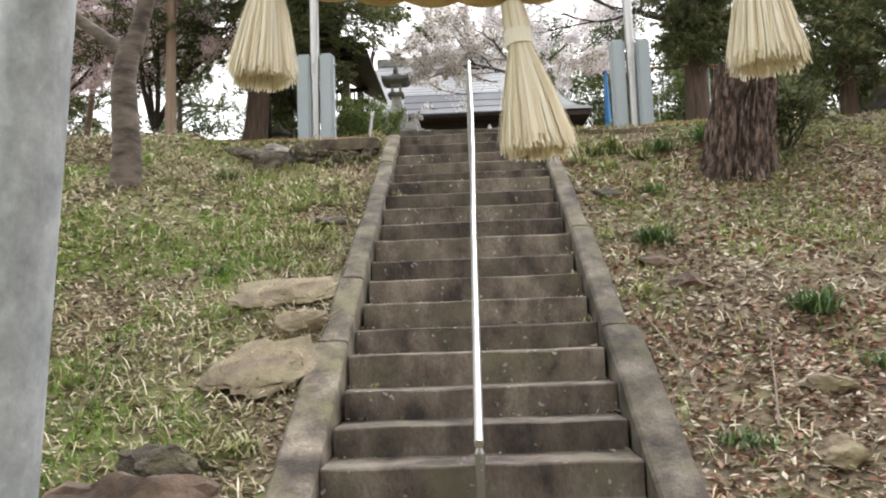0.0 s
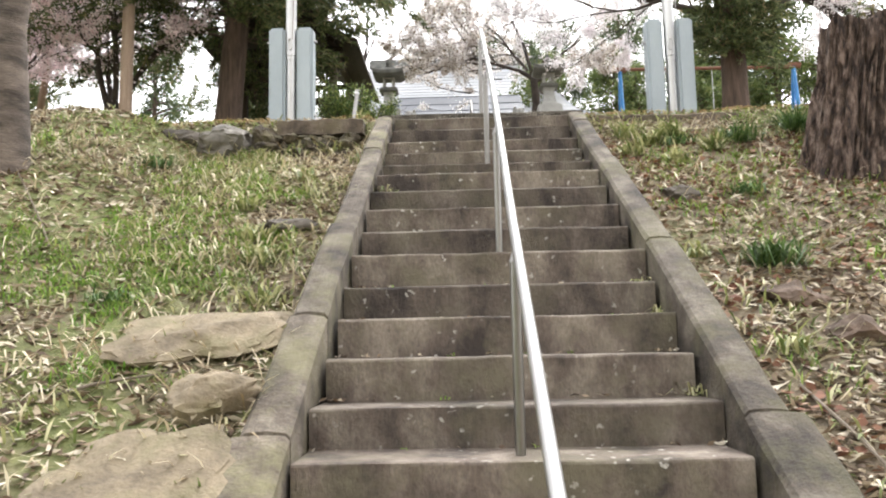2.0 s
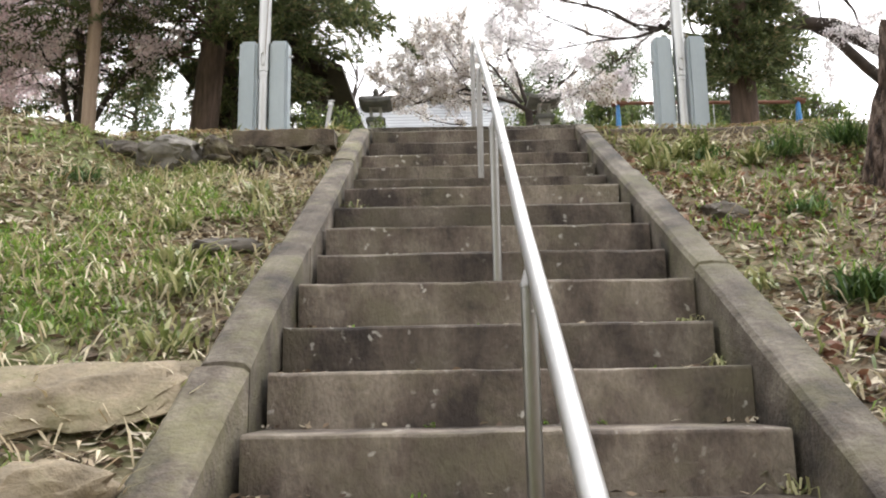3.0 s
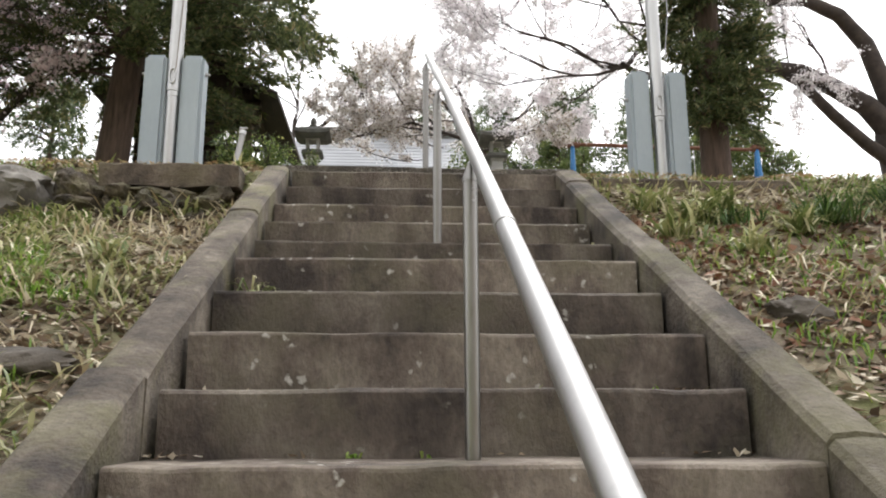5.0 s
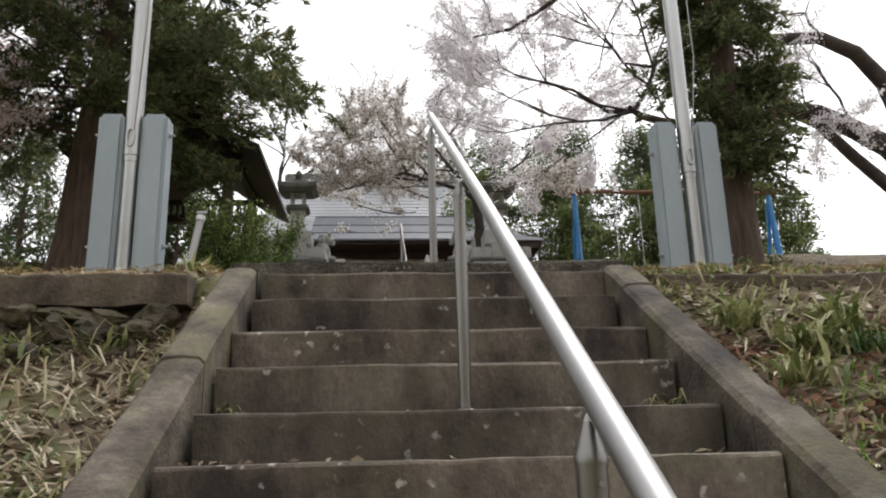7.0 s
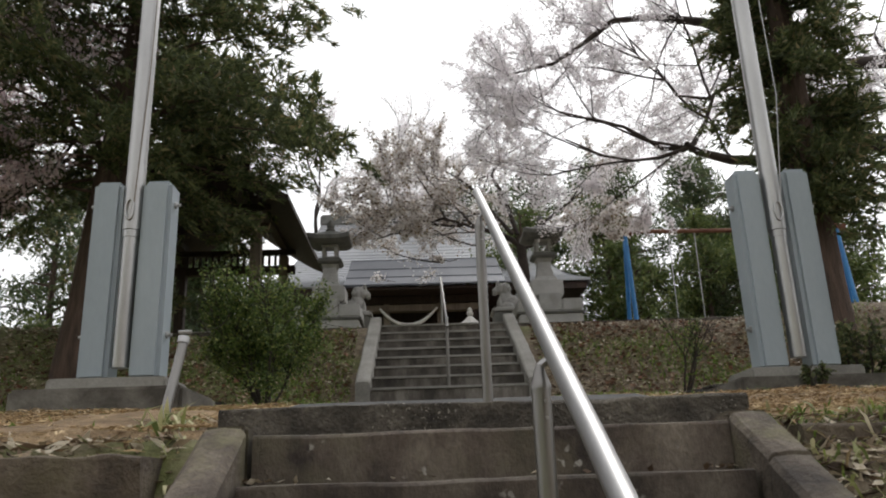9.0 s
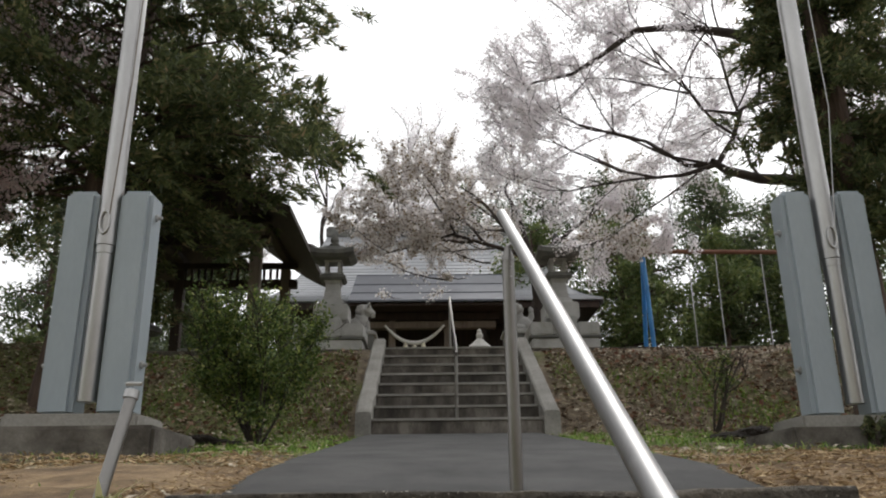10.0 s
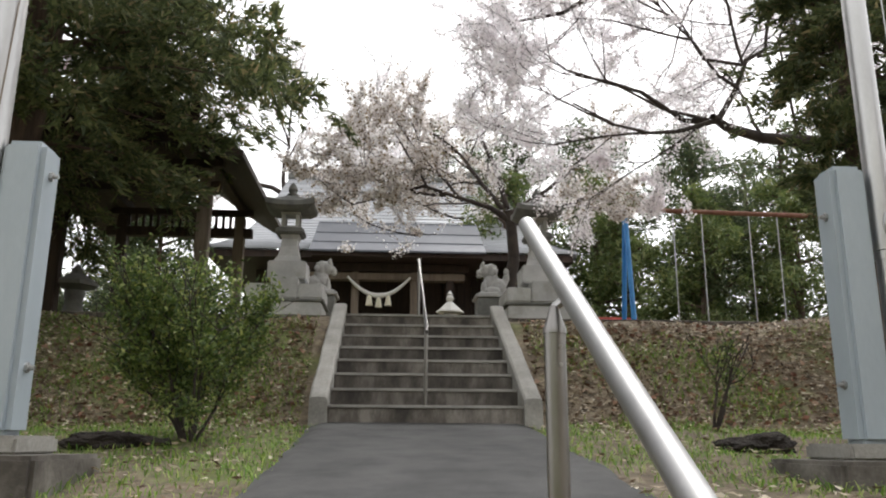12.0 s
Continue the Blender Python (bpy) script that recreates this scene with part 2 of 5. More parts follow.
L_SASA = leaf_material("variegated_blades", [(0.0, (0.13, 0.18, 0.05)), (0.5, (0.30, 0.32, 0.12)), (1.0, (0.62, 0.58, 0.34))], 0.5, 0.3)
L_LITTER = leaf_material("dry_leaves", [(0.0, (0.07, 0.045, 0.03)), (0.35, (0.20, 0.135, 0.085)), (0.65, (0.42, 0.345, 0.24)), (1.0, (0.76, 0.69, 0.56))], 0.8, 0.15, 0.2)
L_DEAD = leaf_material("dead_blade_straw", [(0.0, (0.30, 0.22, 0.12)), (0.5, (0.54, 0.46, 0.31)), (1.0, (0.80, 0.73, 0.56))], 0.6, 0.25, 0.2)
L_STRAWBITS = leaf_material("tan_straw_bits", [(0.0, (0.20, 0.12, 0.055)), (0.5, (0.42, 0.29, 0.15)), (1.0, (0.66, 0.51, 0.30))], 0.8, 0.15, 0.2)
L_REDLITTER = leaf_material("red_brown_leaves", [(0.0, (0.13, 0.05, 0.03)), (0.5, (0.30, 0.145, 0.09)), (1.0, (0.50, 0.36, 0.26))], 0.8, 0.15)


def ground_material():
    m = bpy.data.materials.new("hillside_ground")
    m.use_nodes = True
    nt = m.node_tree
    b = nt.nodes["Principled BSDF"]
    soil = ramp(nt, noise_tex(nt, 9.0, 6, 0.7), [(0.3, (0.06, 0.045, 0.03)), (0.5, (0.16, 0.125, 0.085)), (0.7, (0.30, 0.25, 0.17))])
    turf = ramp(nt, noise_tex(nt, 14.0, 6, 0.7), [(0.3, (0.06, 0.075, 0.02)), (0.7, (0.19, 0.21, 0.07))])
    tc = nt.nodes.new("ShaderNodeTexCoord")
    sep = nt.nodes.new("ShaderNodeSeparateXYZ")
    nt.links.new(tc.outputs["Object"], sep.inputs[0])
    side = nt.nodes.new("ShaderNodeMapRange")
    side.inputs[1].default_value, side.inputs[2].default_value, side.inputs[3].default_value, side.inputs[4].default_value = 1.5, -2.5, -0.06, 0.10
    nt.links.new(sep.outputs[0], side.inputs[0])
    add = nt.nodes.new("ShaderNodeMath")
    nt.links.new(noise_tex(nt, 0.9, 5, 0.65), add.inputs[0])
    nt.links.new(side.outputs[0], add.inputs[1])
    col = mix(nt, ramp(nt, add.outputs[0], [(0.48, (0, 0, 0)), (0.62, (0.9, 0.9, 0.9))]), soil, turf)
    nt.links.new(col, b.inputs["Base Color"])
    b.inputs["Roughness"].default_value = 0.95
    bp = nt.nodes.new("ShaderNodeBump")
    bp.inputs["Strength"].default_value, bp.inputs["Distance"].default_value = 0.8, 0.03
    nt.links.new(noise_tex(nt, 25.0, 5, 0.7), bp.inputs["Height"])
    nt.links.new(bp.outputs[0], b.inputs["Normal"])
    return m


M_GROUND = ground_material()
M_STRAWDIRT = material("trodden_straw", [(0.34, (0.12, 0.075, 0.04)), (0.5, (0.27, 0.18, 0.095)), (0.66, (0.43, 0.30, 0.165))], 3.2, 60, 0.95, bump=1.0, dist=0.02, grain=0.8)


# ---- mesh helpers ----
def part(name, bm, mat, parent=None, label="", smooth=False):
    me = bpy.data.meshes.new(name)
    bmesh.ops.recalc_face_normals(bm, faces=bm.faces)
    bm.to_mesh(me)
    bm.free()
    if smooth:
        me.polygons.foreach_set("use_smooth", [True] * len(me.polygons))
        me.set_sharp_from_angle(angle=radians(38))
    me.materials.append(mat)
    ob = new(name, me)
    if parent is not None:
        ob.parent = parent
        ob.matrix_parent_inverse = parent.matrix_basis.inverted()
    return tagged(ob, label)


def thing(name, at, label, category, group="", kind=""):
    ob = new(name)
    ob.empty_display_size = 0.1
    ob.matrix_basis = Matrix.Translation(at)
    return tagged(ob, label, category, group, kind)


def raw(name, verts, faces, mat, parent=None, label=""):
    """A mesh straight from arrays, for many small pieces."""
    me = bpy.data.meshes.new(name)
    n, k = faces.shape
    me.vertices.add(len(verts))
    me.vertices.foreach_set("co", np.ascontiguousarray(verts, dtype=np.float32).ravel())
    me.loops.add(n * k)
    me.loops.foreach_set("vertex_index", faces.astype(np.int32).ravel())
    me.polygons.add(n)
    me.polygons.foreach_set("loop_start", np.arange(0, n * k, k, dtype=np.int32))
    me.update(calc_edges=True)
    me.materials.append(mat)
    ob = new(name, me)
    if parent is not None:
        ob.parent = parent
        ob.matrix_parent_inverse = parent.matrix_basis.inverted()
    return tagged(ob, label)


def box(x0, x1, y0, y1, z0, z1, bevel=0.0, bm=None, seg=2):
    bm = bm or bmesh.new()
    vs = bmesh.ops.create_cube(bm, size=1, matrix=Matrix.LocRotScale(((x0 + x1) / 2, (y0 + y1) / 2, (z0 + z1) / 2), None, (x1 - x0, y1 - y0, z1 - z0)))["verts"]
    if bevel:
        es = list({e for v in vs for e in v.link_edges})
        bmesh.ops.bevel(bm, geom=es, offset=bevel, segments=seg, affect="EDGES")
    return bm


def tube(pts, radii, sides=12, bm=None, caps=True):
    """A tube along points, with a radius at each."""
    bm = bm or bmesh.new()
    pts = [Vector(p) for p in pts]
    rings = []
    for i, p in enumerate(pts):
        d = (pts[min(i + 1, len(pts) - 1)] - pts[max(i - 1, 0)]).normalized()
        a = d.cross(Vector((0, 1, 0.01)) if abs(d.y) < 0.9 else Vector((1, 0, 0))).normalized()
        b = d.cross(a)
        r = radii[i] if isinstance(radii, (list, tuple)) else radii
        rings.append([bm.verts.new(p + r * (math.cos(t) * a + math.sin(t) * b)) for t in (2 * math.pi * k / sides for k in range(sides))])
    for r0, r1 in zip(rings, rings[1:]):
        for k in range(sides):
            bm.faces.new((r0[k], r0[(k + 1) % sides], r1[(k + 1) % sides], r1[k]))
    if caps:
        bm.faces.new(rings[0][::-1])
        bm.faces.new(rings[-1])
    return bm


def lathe(profile, centre, sides=24, bm=None):
    """A turned shape from (radius, height) pairs."""
    bm = bm or bmesh.new()
    rings = [[bm.verts.new((centre[0] + max(r, 1e-3) * math.cos(2 * math.pi * k / sides), centre[1] + max(r, 1e-3) * math.sin(2 * math.pi * k / sides), centre[2] + h)) for k in range(sides)] for r, h in profile]
    for r0, r1 in zip(rings, rings[1:]):
        for k in range(sides):
            bm.faces.new((r0[k], r0[(k + 1) % sides], r1[(k + 1) % sides], r1[k]))
    bm.faces.new(rings[0][::-1])
    bm.faces.new(rings[-1])
    return bm


def rough_up(bm, amount, scale=3.0, seed=0.0):
    for v in bm.verts:
        v.co += amount * Vector(noise.noise_vector(v.co * scale + Vector((seed, seed * 0.7, 0))))
    return bm


def boulder(centre, size, seed, sub=3, rough=0.28):
    """A field stone: a ball cut back by random planes, then roughened."""
    bm = bmesh.new()
    bmesh.ops.create_icosphere(bm, subdivisions=max(sub, 3) + (1 if sub > 2 else 0), radius=1)
    rnd = random.Random(seed)
    planes = []
    for _ in range(13):
        n = Vector((rnd.gauss(0, 1), rnd.gauss(0, 1), rnd.gauss(0, 1))).normalized()
        planes.append((n, rnd.uniform(0.55, 0.85)))
    s = Vector((seed * 3.1, seed * 1.7, seed))
    for v in bm.verts:
        q = v.co.normalized()
        for n, d in planes:
            over = q.dot(n) - d
            if over > 0:
                q = q - n * over * 0.92
        wide = 1 + rough * 0.9 * noise.noise(Vector((q.x, q.y, 0)) * 1.4 + s)
        q = Vector((q.x * wide, q.y * wide, q.z))
        q *= 1.12 * (1 + rough * 0.45 * noise.noise(q * 1.6 + s) + 0.25 * rough * noise.noise(q * 6 + s) + 0.12 * rough * noise.noise(q * 15 + s))
        v.co = Vector(centre) + Vector((q.x * size[0], q.y * size[1], q.z * size[2]))
    return bm


# ---- ground ----
STEPS = [(3.83, 0.235), (4.16, 0.425), (4.53, 0.61), (4.9, 0.795), (5.215, 1.007), (5.6, 1.195), (5.93, 1.392), (6.29, 1.59), (6.62, 1.79), (6.9, 2.0), (7.283, 2.193), (7.61, 2.404), (8.0, 2.605), (8.315, 2.797), (8.7, 2.967), (9.08, 3.158), (9.41, 3.342), (9.765, 3.563), (10.0, 3.738)]
SLAB_Y, SLAB_Z = 10.286, 3.869
UP_Y, UP_Z, UP_RISE, UP_RUN, UP_N = 16.95, 4.61, 0.19, 0.372, 8
TERRACE = 6.08


def step01(a, b, v):
    t = min(max((v - a) / (b - a), 0.0), 1.0)
    return t * t * (3 - 2 * t)


def stair_line(y):
    return 0.05 + (y - 3.7) * 0.582


def landing(y):
    return SLAB_Z + (y - SLAB_Y) * 0.112


def height(x, y):
    """The lie of the land: flat forecourt, slope beside the steps, landing, bank, upper terrace; plus an unseen rise
    behind.
    """
    ax = abs(x)
    slope = stair_line(y) + 0.09 - 0.13 * step01(5.2, 7.6, y)
    if x < 0:
        slope += 0.32 * step01(2.65, 3.7, ax) * step01(4.5, 7.5, y)
        slope -= 0.12 * step01(8.2, 9.5, y) * (1 - step01(2.9, 3.9, ax))
    else:
        slope -= 0.04 * step01(8.8, 9.6, y) * (1 - step01(2.4, 3.4, ax))
    low = max(0.0, min(slope, landing(y) + 0.25 * step01(2.5, 5, ax)))
    if y > 9.7:
        top = landing(y) - 0.11 + 0.06 * step01(10.5, 12.0, y) - 0.1 * (1 - step01(0.78, 0.94, ax)) * step01(10.2, 10.6, y) * (1 - step01(16.6, 17.0, y)) + 0.2 * step01(4.0, 7.0, ax)
        low = low + (top - low) * (step01(9.72, 9.99, y) if x < 0 else step01(9.96, 10.2, y))
    bank = 1.2 * step01(17.2, 19.5, y)
    z = low + bank if y < 19.6 else TERRACE
    z += 0.05 * noise.noise((x * 0.9, y * 0.9, 0)) + 0.02 * noise.noise((x * 4, y * 4, 3))
    # unseen rise added behind the camera, to darken what the steel mirrors
    if y < -14:
        z += min((-14 - y) * 0.55, 34.0)
    if y > 60:
        z -= (y - 60) * 0.15
    if ax > 11:
        z -= (ax - 11) * 0.28 * step01(8, 12, y)
    z = max(z, -3.0)
    if 3.75 < y < 10.45 and ax < 1.1:
        z -= 0.55 * (1 - step01(0.90, 0.985, ax))
    if 17.0 < y < 19.7 and abs(x - 0.06) < 1.2:
        z -= 0.6 * (1 - step01(1.05, 1.15, abs(x - 0.06)))
    return z


def axis(lo, hi, step, outer):
    mid = [lo + i * step for i in range(int(round((hi - lo) / step)) + 1)]
    return [lo - d for d in reversed(outer)] + mid + [hi + d for d in outer]


FAR = [0.4, 1, 2, 3.5, 6, 10, 16, 25, 40, 70, 120, 250, 600]
gx, gy = axis(-7.0, 7.0, 0.1, FAR), axis(2.0, 20.0, 0.1, FAR)
gv = np.array([(x, y, height(x, y)) for y in gy for x in gx])
nx, ny = len(gx), len(gy)
idx = np.arange(nx * ny).reshape(ny, nx)
gf = np.stack([idx[:-1, :-1], idx[:-1, 1:], idx[1:, 1:], idx[1:, :-1]], -1).reshape(-1, 4)
ground = raw("ground", gv, gf, M_GROUND)
ground.data.polygons.foreach_set("use_smooth", [True] * len(ground.data.polygons))
tagged(ground, "grassy brown hillside strewn with dry leaves", "ground", kind="structure")


# ---- stone steps between sloping kerbs ----
def worn_block(x0, x1, y0, y1, z0, z1, seed, cuts=24, wear=0.006):
    """A long stone block with a worn, uneven upper edge."""
    bm = bmesh.new()
    prof = [(y0, z0), (y0, z1 - 0.012), (y0 + 0.005, z1 - 0.003), (y0 + 0.018, z1), (y1, z1), (y1, z0)]
    rings = []
    for i in range(cuts + 1):
        x = x0 + (x1 - x0) * i / cuts
        w = noise.noise((x * 2.3, seed * 7.1, 0)) * wear + noise.noise((x * 9, seed * 3.3, 1)) * wear * 0.6
        ring = []
        for k, (y, z) in enumerate(prof):
            dz = (w if 1 <= k <= 4 else 0) - (abs(w) * 0.8 if k in (1, 2) else 0)
            dy = noise.noise((x * 3.1, seed, k * 0.6)) * 0.008 if k < 4 else 0
            ring.append(bm.verts.new((x, y + dy, z + dz)))
        rings.append(ring)
    for a, b in zip(rings, rings[1:]):
        for k in range(len(prof)):
            j = (k + 1) % len(prof)
            bm.faces.new((a[k], b[k], b[j], a[j]))
    bm.faces.new(rings[0])
    bm.faces.new(rings[-1][::-1])
    return bm


stairs = thing("stone_staircase", (0, 3.8, 0), "long flight of worn mossy stone steps between sloping kerbs", "stairs", kind="structure")
for i, (sy, sz) in enumerate(STEPS):
    back = STEPS[i + 1][0] if i + 1 < len(STEPS) else SLAB_Y
    lift = 0.006 * math.sin(i * 2.1)
    part("step", worn_block(-0.876 - 0.012 * math.sin(i * 1.7), 0.880 + 0.011 * math.sin(i * 2.9), sy, back + 0.06, sz - 0.36, sz + lift, i + 1.0), M_STEP, stairs)


def kerb_block(x0, x1, ya, yb, rise, seed, z_of=stair_line, depth=0.55, bevel=0.02, ease=0.0):
    """A sloping kerb stone from ya to yb."""
    bm = bmesh.new()
    n = max(2, int((yb - ya) / 0.16))
    rings = []
    for i in range(n + 1):
        y = ya + (yb - ya) * i / n
        z = z_of(y) + rise - ease * min(max((y - 6.6) / 3.4, 0), 1)
        a = 0.008 * noise.noise((y * 2, seed, 0))
        c = 0.010 * noise.noise((y * 3, seed, 5))
        prof = [(x0, z - depth), (x0 + a, z - bevel), (x0 + bevel + a, z + c), ((x0 + x1) / 2, z + 0.006 + c), (x1 - bevel + c, z + a), (x1 + c, z - bevel), (x1, z - depth)]
        rings.append([bm.verts.new((px, y, pz)) for px, pz in prof])
    for a, b in zip(rings, rings[1:]):
        for k in range(7):
            bm.faces.new((a[k], b[k], b[(k + 1) % 7], a[(k + 1) % 7]))
    bm.faces.new(rings[0])
    bm.faces.new(rings[-1][::-1])
    return bm


for side, cuts, w in ((-1, (3.55, 5.28, 6.12, 7.25, 8.95, 10.02), (0.25, 0.20, 0.18, 0.165, 0.165)), (1, (3.55, 5.36, 6.9, 8.5, 9.72, 10.02), (0.25, 0.185, 0.17, 0.165, 0.165))):
    for k, (a, b) in enumerate(zip(cuts, cuts[1:])):
        inner, outer = side * 0.895, side * (0.895 + w[k])
        part("kerb_stone", kerb_block(min(inner, outer), max(inner, outer), a + 0.004, b - 0.004, 0.155 + 0.008 * ((k * 7) % 3 - 1), k + 10 * side, ease=0.115), M_KERB, stairs)

for x0, x1 in ((-1.062, -0.893), (0.893, 1.062)):
    part("kerb_stone", rough_up(box(x0, x1, 10.022, 10.28, 3.4, 3.775, 0.015), 0.006, 5), M_KERB, stairs)

slab = part("landing_slab", worn_block(-1.07, 1.09, SLAB_Y, SLAB_Y + 0.42, 3.5, SLAB_Z, 44.0, 40, 0.010), M_DARKCONC)
tagged(slab, "dark crumbling concrete slab at the head of the steps", "slab", kind="structure")

bm = bmesh.new()
rows = []
for i in range(33):
    y = SLAB_Y + 0.30 + (UP_Y + 0.1 - SLAB_Y - 0.30) * i / 32
    wl = 1.06 + 0.05 * noise.noise((y * 1.3, 0, 0))
    wr = 1.10 + 0.05 * noise.noise((y * 1.3, 5, 0))
    rows.append([bm.verts.new((px, y, landing(y) + 0.012 - 0.03 * (abs(px) > 1.02) - 0.075 * (1 - min(i / 5, 1)))) for px in (-wl, -0.95, -0.5, 0.0, 0.5, 0.97, wr)])
for a, b in zip(rows, rows[1:]):
    for k in range(6):
        bm.faces.new((a[k], a[k + 1], b[k + 1], b[k]))
path = part("pavement", bm, M_ASPHALT, smooth=True)
tagged(path, "dark grey asphalt path across the landing", "path", kind="structure")
for pts in ((-1.04, -5.0), (1.06, 5.0)):
    bm = bmesh.new()
    rows = []
    for i in range(22):
        y = (10.0 if pts[0] < 0 else 10.14) + 2.6 * i / 21
        rows.append([])
        for k in range(19):
            f = k / 18
            px = pts[0] + (pts[1] - pts[0]) * f
            edge = noise.noise((px * 0.9, y * 0.9, 9)) * 0.06 - 0.09 * step01(0.5, 1.0, i / 10.5 - 1) - 0.05 * step01(0.7, 1.0, f)
            rows[-1].append(bm.verts.new((px, y, height(px, y) + 0.034 + edge - 0.07 * (i == 0))))
    for a, b in zip(rows, rows[1:]):
        for k in range(18):
            bm.faces.new((a[k], a[k + 1], b[k + 1], b[k]))
    tagged(part("trodden_ground", bm, M_STRAWDIRT, smooth=True), "tan trodden earth with straw beside the path", "ground", kind="structure")

# ---- upper steps and terrace wall ----
upper = thing("upper_steps", (0.06, UP_Y, UP_Z), "short flight of grey concrete steps up to the terrace", "stairs", kind="structure")
for i in range(UP_N):
    y = UP_Y + UP_RUN * i
    z = UP_Z + UP_RISE * (i + 1)
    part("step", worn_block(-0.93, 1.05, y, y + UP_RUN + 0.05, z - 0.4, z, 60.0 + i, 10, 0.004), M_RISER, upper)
    # paler strip puts the skylight caught by each step edge into the colour
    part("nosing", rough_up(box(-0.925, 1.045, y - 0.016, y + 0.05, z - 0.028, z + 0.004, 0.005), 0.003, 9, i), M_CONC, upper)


def upper_line(y):
    return UP_Z + UP_RISE + (y - UP_Y) * UP_RISE / UP_RUN


for x0, x1 in ((-1.11, -0.925), (1.045, 1.23)):
    part("kerb_stone", kerb_block(x0, x1, UP_Y - 0.06, UP_Y + UP_RUN * 7 + 0.12, 0.10, x0, upper_line, 0.75), M_CONC, upper)
for x0, x1 in ((-14.0, -1.115), (1.235, 14.0)):
    wall = part("terrace_wall", worn_block(x0, x1, 19.55, 19.85, 5.2, TERRACE + 0.03, x0, 60, 0.01), M_DARKCONC)
    tagged(wall, "low stained concrete retaining wall along the terrace", "wall", kind="structure")


# ---- handrail up the steps ----
RAIL_X, POST_X = 0.055, 0.026


def rail_z(y):
    return 5.0 + (y - 10.846) * 0.573


def rail_x(y):
    return float(np.interp(y, [3.3, 5.6, 7.0, 8.4, 10.8], [-0.005, 0.016, 0.040, 0.055, 0.058]))


rail = thing("handrail", (POST_X, 3.3, 0.0), "brushed stainless steel handrail on slim posts up the steps", "handrail")
part("rail", tube([(rail_x(y), y, rail_z(y)) for y in (3.28, 5.6, 7.0, 8.4, 10.83)] + [(0.058, 10.852, rail_z(10.84) + 0.004)], [0.0215] * 5 + [0.012], 20), M_STEEL, rail, smooth=True)
for y in (6.47,):
    part("collar", tube([(rail_x(y), y - 0.014, rail_z(y - 0.014)), (rail_x(y), y + 0.014, rail_z(y + 0.014))], 0.0235, 20), M_STEEL, rail, smooth=True)
for y, zb, POST_X in ((3.33, 0.0, -0.004), (5.37, 1.0, 0.006), (7.13, 2.0, 0.026), (8.76, 2.965, 0.022), (10.36, 3.868, 0.028)):
    top = rail_z(y) - 0.05
    post = part("post", tube([(POST_X, y, zb - 0.04), (POST_X, y, top - 0.03)], 0.0215, 24), M_POST, rail, smooth=True)
    part("cap", lathe([(0.0235, -0.034), (0.0235, -0.024), (0.020, -0.016), (0.011, 0.012), (0.008, 0.022)], (POST_X, y, top), 20), M_POST, post, smooth=True)
    part("bracket", tube([(POST_X, y, top + 0.018), (rail_x(y) - 0.006, y, rail_z(y) - 0.012)], 0.0085, 8), M_STEEL, post, smooth=True)
    for dz in (0.06, 0.095):
        part("screw", tube([(POST_X + 0.006, y - 0.020, top - dz), (POST_X + 0.0063, y - 0.0235, top - dz)], 0.0042, 8), M_STEEL, post)
    part("flange", lathe([(0.045, 0), (0.045, 0.006), (0.024, 0.012)], (POST_X, y, zb - 0.012), 16), M_STEEL, post)

up_rail = thing("handrail", (0.06, 17.2, 4.8), "thin stainless handrail in the middle of the upper steps", "handrail")
part("rail", tube([(0.06, 17.0, 5.55), (0.06, 17.16, 5.62), (0.06, 19.8, 6.96), (0.06, 20.1, 7.02)], 0.021, 14), M_POST, up_rail, smooth=True)
for y, z0, z1 in ((17.2, 4.77, 5.62), (19.85, 6.07, 6.97)):
    part("post", tube([(0.06, y, z0 - 0.02), (0.06, y, z1)], 0.02, 14), M_POST, up_rail, smooth=True)

guard = thing("marker_post", (-1.36, 10.55, 3.7), "leaning short stainless post beside the kerb", "post")
part("pipe", tube([(-1.40, 10.46, 3.56), (-1.335, 10.64, 4.22)], 0.022, 14), M_POST, guard, smooth=True)
part("cap", tube([(-1.337, 10.635, 4.21), (-1.334, 10.642, 4.24)], 0.027, 14), M_STEEL, guard, smooth=True)
part("bolt", tube([(-1.36, 10.64, 4.265), (-1.30, 10.64, 4.265)], 0.008, 8), M_STEEL, guard)


